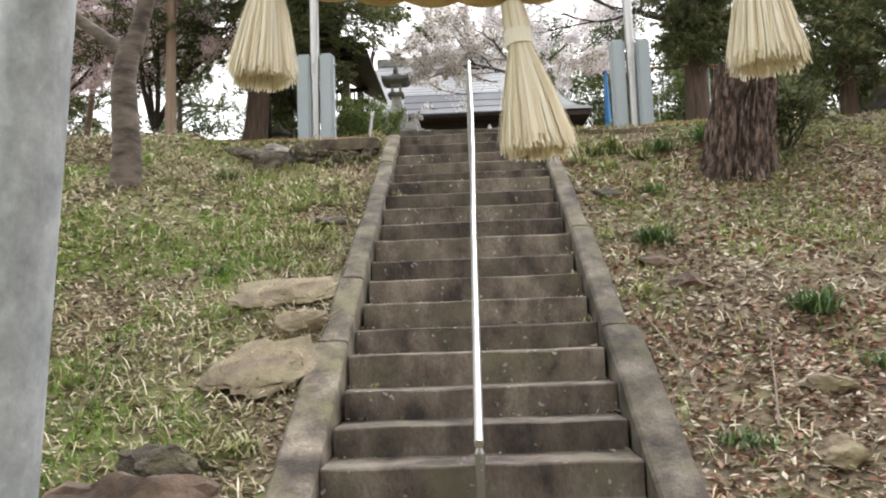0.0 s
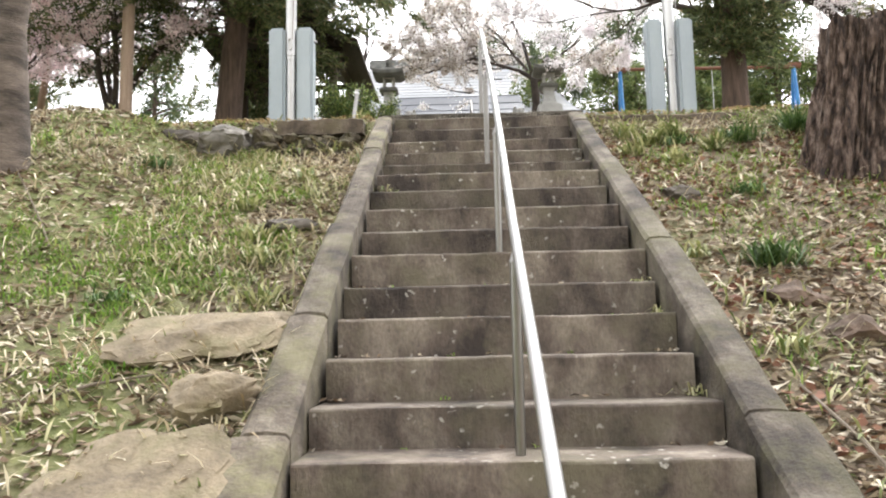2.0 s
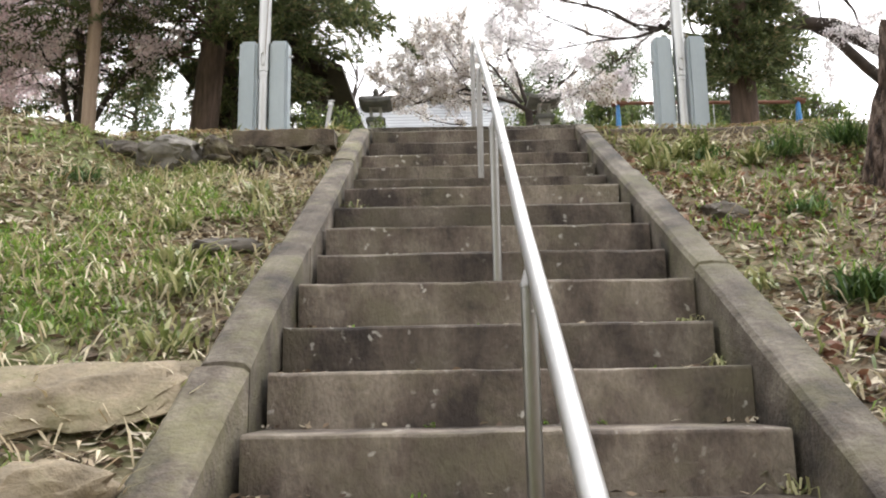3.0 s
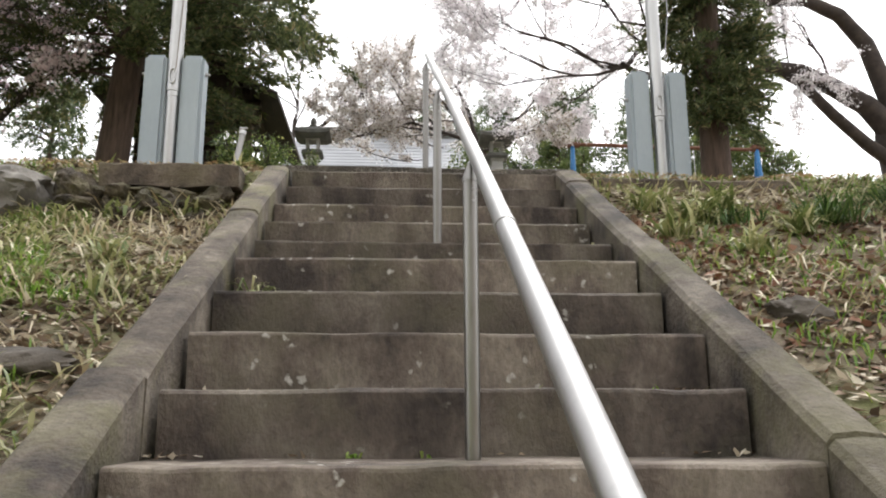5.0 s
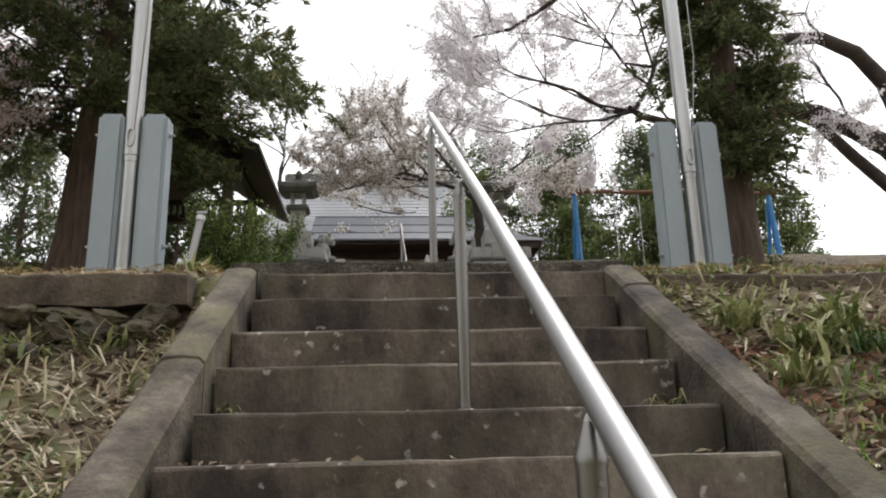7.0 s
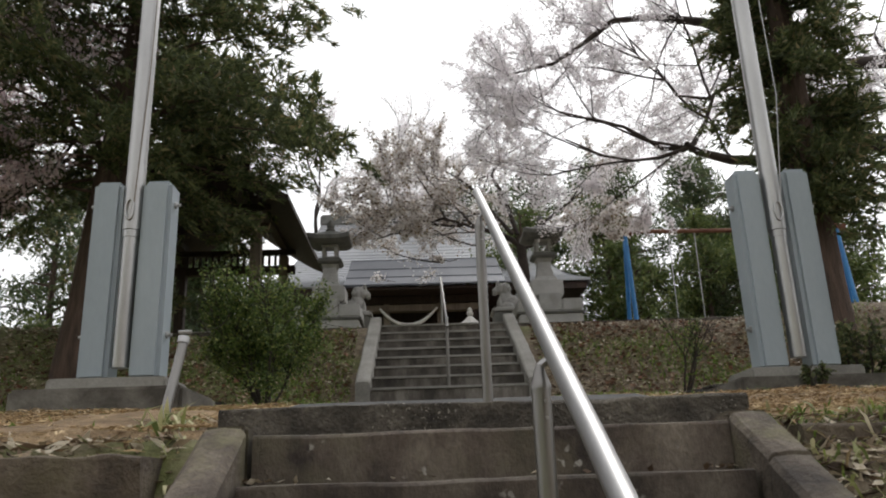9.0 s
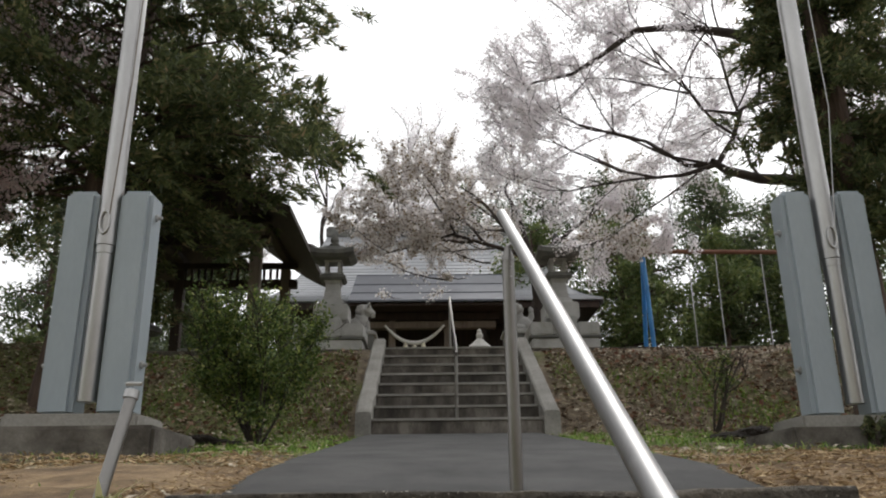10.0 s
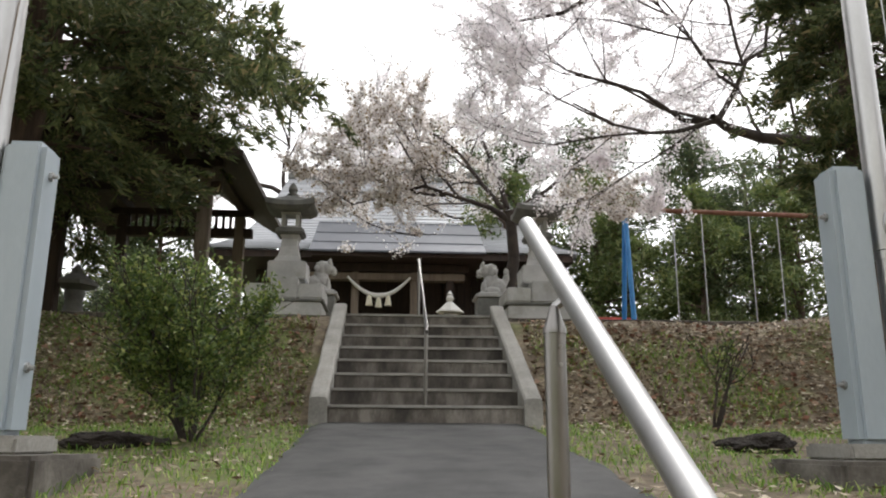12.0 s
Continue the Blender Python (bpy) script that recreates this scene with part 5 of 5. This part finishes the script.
def branching(start, direction, length, radius, depth, rng, out, tips, spread=0.6, up=0.15, kids=3, bend=0.25, taper=0.62):
    """Limbs that fork again and again; gathers tapered paths and the points where leaves grow."""
    p, d = np.array(start, float), np.array(direction, float)
    d /= np.linalg.norm(d)
    pts, rad = [tuple(p)], [radius]
    n = 5
    for i in range(n):
        d = d + rng.normal(0, bend, 3) * 0.5 + np.array([0, 0, up * 0.3])
        d /= np.linalg.norm(d)
        p = p + d * length / n
        pts.append(tuple(p))
        rad.append(radius * (1 - (1 - taper) * (i + 1) / n))
        if depth <= 2:
            tips.append((p.copy(), length * 0.35))
        if depth > 0 and i >= 1 and rng.random() < 0.55:
            side = d + rng.normal(0, spread, 3)
            branching(p, side, length * rng.uniform(0.45, 0.7), rad[-1] * 0.6, depth - 1, rng, out, tips, spread, up, kids, bend, taper)
    out.append((pts, rad))
    if depth > 0:
        for _ in range(kids - 1):
            branching(p, d + rng.normal(0, spread, 3), length * rng.uniform(0.55, 0.75), rad[-1] * 0.8, depth - 1, rng, out, tips, spread, up, kids, bend, taper)


def limb_mesh(paths, sides=6):
    bm = bmesh.new()
    for pts, rad in paths:
        if rad[0] < 0.02 and len(pts) > 4:
            pts, rad = pts[::2] + pts[-1:] * (len(pts) % 2 == 0), rad[::2] + rad[-1:] * (len(rad) % 2 == 0)
        tube(pts, [max(r, 0.004) for r in rad], 3 if rad[0] < 0.02 else sides if rad[0] < 0.05 else 12, bm, caps=False)
    return bm


def limbs_of(t, paths, bark, name="limb", least=0.03, most=60):
    """Thick limbs each a part; the thin twigs joined."""
    paths = sorted(paths, key=lambda q: -q[1][0])
    thick = [q for q in paths if q[1][0] >= least][:most]
    for q in thick:
        part(name, limb_mesh([q]), bark, t, smooth=True)
    thin = paths[len(thick):]
    if thin:
        tagged(part("twig_mass", limb_mesh(thin, 5), bark, t, smooth=True), kind="stuff")


def cloud(tips, per, rng, spread):
    c = np.repeat(np.array([t[0] for t in tips]), per, 0)
    s = np.repeat(np.array([t[1] for t in tips]), per)
    return c + rng.normal(0, 1, c.shape) * (s * spread)[:, None]


def cherry(name, at, limbs, label, leaf, bark, seed, depth=3, per=9, size=0.05, spread=0.5, up=0.15, cspread=0.55, trunk=None, r0=0.16, boughs=(), floor=None):
    """A cherry tree: a trunk, forking limbs, and a loose crown of small blossoms."""
    rng = np.random.default_rng(seed)
    t = thing(name, at, label, "tree")
    pts = trunk or [at, (at[0], at[1], at[2] + 1.5)]
    part("trunk", rough_up(tube(pts, [r0 * (1.35 - 0.5 * i / (len(pts) - 1)) for i in range(len(pts))], 18), 0.03, 3, seed), bark, t, smooth=True)
    out, tips = [], []
    for p, d, L, r in limbs:
        branching(p, d, L, r, depth, rng, out, tips, spread, up)
    out += [(list(a), list(b)) for a, b in boughs]
    if floor is not None:
        tips = [q for q in tips if floor < q[0][2] < floor + 3.1]
        out = [q for q in out if floor < q[0][-1][2] < floor + 3.1]
    limbs_of(t, out, bark)
    c = cloud(tips, per, rng, cspread)
    v, f = flakes(c, size, rng, 0.0, 1.25)
    tagged(raw("crown", v, f, leaf, t), kind="stuff")
    return t


def conifer(at, h, low, radius, label, leaf, bark, seed, r0=0.25, whorls=26, per=90, size=0.16, lean=(0.0, 0.0), droop=0.35, top=0.35, asym=None):
    """A cedar: straight trunk, whorls of drooping boughs, and sprays of needles along each."""
    rng = np.random.default_rng(seed)
    t = thing("conifer", at, label, "tree")
    ax = lambda z: np.array([at[0] + lean[0] * (z / h), at[1] + lean[1] * (z / h), at[2] + z])
    pts = [tuple(ax(h * i / 10)) for i in range(11)]
    part("trunk", rough_up(tube(pts, [r0 * (1.25 - 1.15 * i / 10) if i else r0 * 1.45 for i in range(11)], 16), 0.025, 3, seed), bark, t, smooth=True)
    paths, cs, ds = [], [], []
    for w in range(whorls):
        z = low + (h - low) * (w / whorls) ** 0.95
        f = (z - low) / (h - low)
        R = radius * (1 - f) ** 0.65 * (0.55 + 0.45 * min(1, f * 5 + top))
        for k in range(5):
            a = rng.uniform(0, 2 * np.pi)
            L = R * rng.uniform(0.65, 1.12)
            if asym:
                L *= 1 - asym * max(math.cos(a), 0) * max(0.0, 1 - 3.5 * f) + 0.3 * max(-math.cos(a), 0)
            d = np.array([math.cos(a), math.sin(a), 0])
            p0 = ax(z)
            bp = []
            for i in range(6):
                g = i / 5
                bp.append(p0 + d * L * g + np.array([0, 0, L * (0.12 * g - droop * g * g)]) + rng.normal(0, 0.04, 3) * g)
            paths.append(([tuple(p) for p in bp], [0.024 * (1 - 0.85 * i / 5) * (1 + r0) for i in range(6)]))
            for j in range(int(6 + L * 5.0)):
                g = rng.uniform(0.18, 1.0)
                i = min(int(g * 5), 4)
                q = bp[i] + (bp[i + 1] - bp[i]) * (g * 5 - i)
                cs.append(q + np.array([rng.normal(0, 0.11), rng.normal(0, 0.11), rng.normal(-0.03, 0.07)]) * (0.6 + 0.5 * L / 2))
                out = d * 0.8 + np.array([rng.normal(0, 0.5), rng.normal(0, 0.5), rng.normal(-0.05, 0.35)])
                ds.append(out / np.linalg.norm(out))
    limbs_of(t, paths, bark, "bough", 0.0, 240)
    c = np.array(cs)
    m, e = np.repeat(c, per, 0), np.repeat(np.array(ds), per, 0)
    along = rng.uniform(0, 1, len(m))
    m = m + e * (along * 0.50)[:, None] + rng.normal(0, 1, m.shape) * (0.06 * (1.1 - 0.8 * along))[:, None]
    m[:, 2] -= 0.12 * along ** 2
    v, f = slivers(m, size, rng, 3.4, e, 0.55)
    tagged(raw("crown", v, f, leaf, t), kind="stuff")
    return t


# large cedar by the landing, its neighbour, and the one across the path
conifer((-5.2, 18.3, 4.9), 14.0, 3.1, 4.5, "tall dark green cedar with drooping boughs", L_CEDAR, M_BARK, 11, 0.25, 44, 52, 0.135, (1.2, 0.0), 0.26, 0.75, 0.42)
conifer((-12.6, 21.0, 3.6), 13.0, 3.6, 2.5, "dark green cedar beyond the flowering trees", L_CEDAR, M_BARK, 12, 0.22, 20, 40, 0.15, (0.3, 0.0), 0.35, 0.5)
conifer((5.12, 17.2, 4.8), 13.0, 2.3, 1.0, "dark green cedar with foliage close about its straight trunk", L_CEDAR, M_BARK, 13, 0.215, 46, 46, 0.125, (0.15, 0.0), 0.4, 0.15)
def bough(points, r0, r1, y=19.7):
    n = len(points) - 1
    return [(x, y + 0.12 * math.sin(i * 1.9), z) for i, (x, z) in enumerate(points)], [r0 + (r1 - r0) * (i / n) ** 0.62 for i in range(n + 1)]


conifer((5.55, 11.2, height(5.55, 11.2)), 4.4, 0.6, 0.8, "small dark conifer above the slope", L_CEDAR, M_BARK, 14, 0.10, 20, 40, 0.11, (0.0, 0.0), 0.35, 0.6)
# flowering cherries
cherry("cherry_tree", (1.72, 22.3, 6.0), [((1.5, 22.3, 8.45), (-1.0, 0.05, 0.10), 1.5, 0.04), ((0.6, 22.3, 8.72), (-1.0, 0.15, 0.02), 1.4, 0.03), ((0.0, 22.3, 8.8), (-1.0, -0.2, -0.12), 1.2, 0.025), ((0.9, 22.3, 8.62), (-0.7, 0.2, 0.6), 1.2, 0.03), ((0.3, 22.3, 8.8), (-0.5, -0.2, 0.6), 1.0, 0.025), ((1.6, 22.3, 8.5), (-0.7, 0.1, 0.8), 1.5, 0.045), ((1.7, 22.3, 8.5), (-0.15, 0.1, 1.0), 1.7, 0.05), ((1.75, 22.3, 8.4), (0.6, 0.1, 0.8), 1.4, 0.045), ((1.8, 22.3, 8.2), (0.9, -0.1, 0.35), 1.1, 0.04), ((1.1, 22.3, 8.6), (-0.6, -0.3, -0.15), 1.1, 0.02)], "small spreading cherry tree with white blossom and bronze young leaves", L_BLOSSOMLEAF, M_DARKBARK, 21, 3, 14, 0.045, 0.55, 0.06, 0.36, [(1.72, 22.3, 5.95), (1.66, 22.3, 6.8), (1.80, 22.3, 7.6), (1.74, 22.3, 8.45)], 0.10, [bough([(1.72, 8.3), (1.41, 8.54), (0.89, 8.64), (0.2, 8.86), (-0.53, 8.69), (-1.25, 8.46)], 0.07, 0.015, 22.3)], floor=8.12)
BOUGHS = [
    bough([(10.05, 7.8), (9.56, 8.5), (8.79, 8.79), (8.12, 9.13), (7.5, 9.3), (6.9, 8.95), (6.17, 8.81), (5.22, 8.95), (4.67, 9.1), (4.39, 9.18)], 0.27, 0.055),
    bough([(4.39, 9.18), (4.07, 9.23), (3.36, 9.59), (2.91, 9.71), (2.3, 10.0)], 0.05, 0.018, 19.75),
    bough([(4.5, 9.14), (3.93, 8.99), (3.42, 8.87), (2.92, 8.98), (2.33, 9.39)], 0.045, 0.016, 19.6),
    bough([(4.51, 9.15), (4.88, 9.7), (5.02, 10.15), (5.37, 10.36)], 0.05, 0.03),
    bough([(5.02, 10.1), (4.43, 10.24), (3.98, 10.85), (3.6, 11.36)], 0.035, 0.016),
    bough([(10.1, 8.3), (9.72, 9.87), (9.09, 10.42), (8.4, 10.75), (7.5, 10.8), (6.3, 11.2), (4.99, 11.61), (4.18, 11.86), (3.4, 11.78), (2.77, 11.21), (2.23, 10.89), (1.5, 10.76)], 0.22, 0.02),
    bough([(9.95, 7.2), (9.46, 7.66), (8.73, 8.18), (8.1, 8.89), (7.75, 9.2)], 0.16, 0.09),
    bough([(7.6, 9.3), (7.3, 9.75), (6.7, 9.95)], 0.10, 0.05),
]
SHOOTS = [
    ((4.39, 19.7, 9.18), (-1.0, 0.2, 0.45), 1.7, 0.030), ((3.36, 19.7, 9.6), (-1.0, -0.2, 0.35), 1.5, 0.022), ((3.5, 19.6, 8.9), (-1.0, 0.1, -0.05), 1.5, 0.022),
    ((2.9, 19.6, 9.0), (-0.8, -0.3, 0.35), 1.2, 0.020), ((4.9, 19.7, 9.7), (-0.7, 0.2, 0.6), 1.8, 0.030), ((5.0, 19.7, 10.1), (-0.3, -0.2, 0.9), 1.6, 0.028),
    ((4.2, 19.7, 10.5), (-0.9, 0.1, 0.3), 1.6, 0.022), ((3.9, 19.7, 10.9), (-0.7, 0.2, 0.5), 1.5, 0.020), ((5.2, 19.7, 8.95), (-0.3, 0.3, 0.8), 1.6, 0.030),
    ((5.8, 19.7, 8.85), (-0.1, 0.2, 1.0), 1.7, 0.030), ((5.37, 19.7, 10.36), (0.2, 0.1, 0.9), 1.5, 0.028), ((5.3, 19.8, 10.3), (0.6, 0.2, 0.3), 1.5, 0.025),
    ((5.6, 19.7, 11.4), (-0.2, 0.2, -0.9), 1.5, 0.022), ((4.6, 19.7, 11.7), (-0.3, 0.2, -0.8), 1.5, 0.022), ((3.4, 19.7, 11.75), (-0.7, 0.2, -0.5), 1.3, 0.018),
    ((2.5, 19.7, 11.0), (-0.9, 0.1, 0.2), 1.1, 0.016), ((4.9, 19.7, 11.6), (-0.2, 0.2, 0.8), 1.5, 0.022), ((4.3, 19.7, 9.1), (-0.5, 0.2, -0.45), 1.2, 0.022),
    ((6.7, 19.7, 9.95), (-0.3, 0.2, 0.9), 1.8, 0.040), ((6.6, 19.7, 9.9), (0.5, 0.3, 0.5), 1.6, 0.035), ((7.9, 19.7, 10.8), (0.1, 0.2, -0.8), 1.5, 0.030),
    ((9.0, 19.7, 10.4), (-0.2, 0.3, 0.8), 1.8, 0.045), ((8.8, 19.7, 8.9), (-0.2, 0.2, 0.9), 1.6, 0.035)]
cherry("cherry_tree", (10.2, 19.8, 5.2), SHOOTS, "old wide-spreading cherry tree in pale pink blossom", L_BLOSSOM, M_DARKBARK, 24, 3, 10, 0.043, 0.55, 0.06, 0.38, [(10.4, 19.8, 4.8), (10.25, 19.8, 6.3), (10.05, 19.8, 7.8), (10.1, 19.8, 8.5)], 0.34, BOUGHS)
cherry("cherry_tree", (-3.72, 8.05, 2.75), [((-3.75, 8.05, 4.35), (-0.85, 0.1, 0.6), 1.9, 0.075), ((-3.65, 8.05, 4.35), (0.22, 0.1, 1.0), 2.2, 0.10)], "cherry tree with a pale ringed trunk on the slope", L_PINK, M_CHERRYBARK, 25, 3, 6, 0.05, 0.45, 0.3, 0.5, [(-3.72, 8.05, 2.65), (-3.70, 8.05, 3.2), (-3.74, 8.05, 4.0), (-3.68, 8.05, 4.45)], 0.135)
for k, (x, y, z, s) in enumerate(((-7.7, 18.6, 4.7, 1.25), (-9.6, 16.6, 4.5, 1.2), (-11.8, 19.5, 3.9, 1.25))):
    cherry("cherry_tree", (x, y, z), [((x, y, z + 1.6), (0.5 * math.cos(q), 0.5 * math.sin(q), 0.8), 2.2 * s, 0.07) for q in (0.3, 2.2, 4.1, 5.4)], "cherry tree in deep pink blossom beyond the slope", L_PINK, M_DARKBARK, 40 + k, 3, 17, 0.06, 0.5, 0.15, 0.45, None, 0.09)


cherry("cherry_tree", (-4.4, 38.0, 6.0), [((-4.4, 38.0, 11.5 + 0.5 * k), (math.cos(q), 0.3 * math.sin(q), 0.55), 3.3, 0.10) for k, q in enumerate((0.1, 0.9, 2.0, 3.0, 3.6, -0.4))], "tall pale cherry tree in blossom behind the hall", L_BLOSSOM, M_DARKBARK, 47, 3, 9, 0.085, 0.5, 0.1, 0.40, [(-4.4, 38.0, 5.8), (-4.3, 38.0, 9.0), (-4.4, 38.0, 11.5), (-4.4, 38.0, 14.0)], 0.22)


def pine(x, y, z, h, r, leaf, label, seed, low=0.35):
    """A taller woodland tree: bare lower trunk, uneven layered crown."""
    rng = np.random.default_rng(seed)
    t = thing("woodland_tree", (x, y, z), label, "tree", "trees behind the shrine")
    bendx = rng.uniform(-0.5, 0.5)
    pts = [(x + bendx * math.sin(i / 6 * 2.5), y, z - 0.3 + (h + 0.3) * i / 6) for i in range(7)]
    part("trunk", tube(pts, [0.17 * (1.1 - 0.9 * i / 6) * h / 8 for i in range(7)], 10), M_BARK, t, smooth=True)
    paths, tips = [], []
    for k in range(26):
        f = low + (1.02 - low) * k / 26
        a = rng.uniform(0, 2 * np.pi)
        L = r * (1.1 - 0.75 * f) * rng.uniform(0.5, 1.15)
        p = np.array([x + bendx * math.sin(f * 2.5), y, z + h * f])
        e = p + np.array([math.cos(a) * L, math.sin(a) * L, L * rng.uniform(-0.05, 0.35)])
        paths.append(([tuple(p), tuple((p + e) / 2 + np.array([0, 0, 0.1 * L])), tuple(e)], [0.05, 0.03, 0.012]))
        for g in np.linspace(0.35, 1.05, 6):
            tips.append((p + (e - p) * g + rng.normal(0, 0.12 * r / 2, 3), 0.34 * r / 2))
    limbs_of(t, paths, M_BARK, "limb", 0.0, 30)
    c = cloud(tips, 52, rng, 0.38)
    v, f = slivers(c, 0.19, rng, 3.0, np.zeros(c.shape), 1.0)
    tagged(raw("crown", v, f, leaf, t), kind="stuff")
    return t


for k, (x, y, h, r, leaf) in enumerate(((3.2, 34, 7.0, 2.6, L_BAMBOO), (5.6, 33, 6.5, 2.4, L_BAMBOO), (7.0, 36, 9.5, 3.2, L_PINE), (9.6, 34, 8.5, 3.0, L_PINE), (12.4, 33, 9.0, 3.2, L_PINE), (8.3, 31, 5.5, 2.2, L_BAMBOO), (11.0, 30.5, 6.0, 2.2, L_BAMBOO), (4.4, 37, 9.5, 2.8, L_PINE), (-8.5, 33, 7.0, 2.6, L_BAMBOO), (-11.5, 31, 7.5, 2.8, L_PINE), (-6.8, 30, 5.5, 2.2, L_PINE), (-14.5, 27, 8.0, 3.0, L_PINE), (-9.5, 36, 9.0, 3.0, L_PINE), (3.4, 41, 10.5, 3.2, L_PINE), (1.6, 44, 12.4, 2.8, L_PINE), (0.2, 42.5, 10.5, 2.8, L_PINE), (6.2, 31.5, 5.0, 2.4, L_BAMBOO), (9.4, 32.5, 6.0, 2.6, L_PINE), (12.8, 31.0, 6.0, 2.5, L_BAMBOO), (7.6, 39.0, 11.0, 3.2, L_PINE), (11.0, 38.0, 10.5, 3.2, L_PINE), (14.0, 39.0, 10.5, 3.2, L_PINE))):
    pine(x, y, TERRACE - max(0, abs(x) - 11) * 0.28, h, r, leaf, "woodland tree with a thin trunk and layered green crown" if leaf is L_PINE else "yellow-green bushy tree behind the terrace", 200 + k, 0.3 if leaf is L_PINE else 0.12)


def shrub(x, y, z, h, r, n, size, leaf, label, seed, stems=9):
    rng = np.random.default_rng(seed)
    t = thing("bush", (x, y, z), label, "bush")
    paths, tips = [], []
    for k in range(stems):
        a = rng.uniform(0, 2 * np.pi)
        branching((x + 0.06 * math.cos(a), y + 0.06 * math.sin(a), z - 0.05), (0.45 * math.cos(a), 0.45 * math.sin(a), 1.0), h * 0.5, 0.018, 2, rng, paths, tips, 0.45, 0.25)
    limbs_of(t, paths, M_DARKBARK, "stem", 0.0155, 14)
    tips = [q for q in tips if q[0][2] > z + 0.09 * h and (q[0][0] - x) ** 2 + (q[0][1] - y) ** 2 < r * r and q[0][2] < z + h]
    c = cloud(tips, max(1, n // max(len(tips), 1)), rng, 0.42)
    v, f = flakes(c, size, rng, 0.15, 2.0)
    tagged(raw("foliage", v, f, leaf, t), kind="stuff")


shrub(-1.98, 15.8, landing(15.8), 1.52, 0.72, 24000, 0.046, L_BUSH, "loose evergreen bush with yellow-green leaves", 301, 15)
shrub(2.95, 16.9, landing(16.9), 1.0, 0.35, 500, 0.05, L_BUSH, "thin sapling with sparse leaves", 302, 4)
shrub(4.3, 15.2, landing(15.2), 0.75, 0.55, 2000, 0.07, L_CEDAR, "dark green bush at the foot of the cedar", 303, 8)
shrub(5.6, 15.8, landing(15.8), 0.7, 0.55, 1600, 0.07, L_CEDAR, "dark green bush at the foot of the cedar", 304, 8)
shrub(3.75, 9.2, height(3.75, 9.2), 0.9, 0.6, 3500, 0.06, L_CEDAR, "dark green bush beside the stump", 305, 8)
shrub(2.85, 13.25, landing(13.25) - 0.03, 0.26, 0.2, 50, 0.05, L_CEDAR, "small dark evergreen seedling before the footing", 307, 4)
for k, (x, y, h) in enumerate(((5.2, 30.5, 1.9), (6.8, 29.5, 1.6), (8.6, 30.0, 2.1), (10.4, 29.0, 1.7), (12.4, 30.5, 2.0), (-7.2, 26.0, 1.6), (-8.8, 24.5, 1.5))):
    shrub(x, y, TERRACE, h, h * 0.6, 4200, 0.10, L_PINE if k % 2 else L_BAMBOO, "green undergrowth behind the terrace", 320 + k, 8)
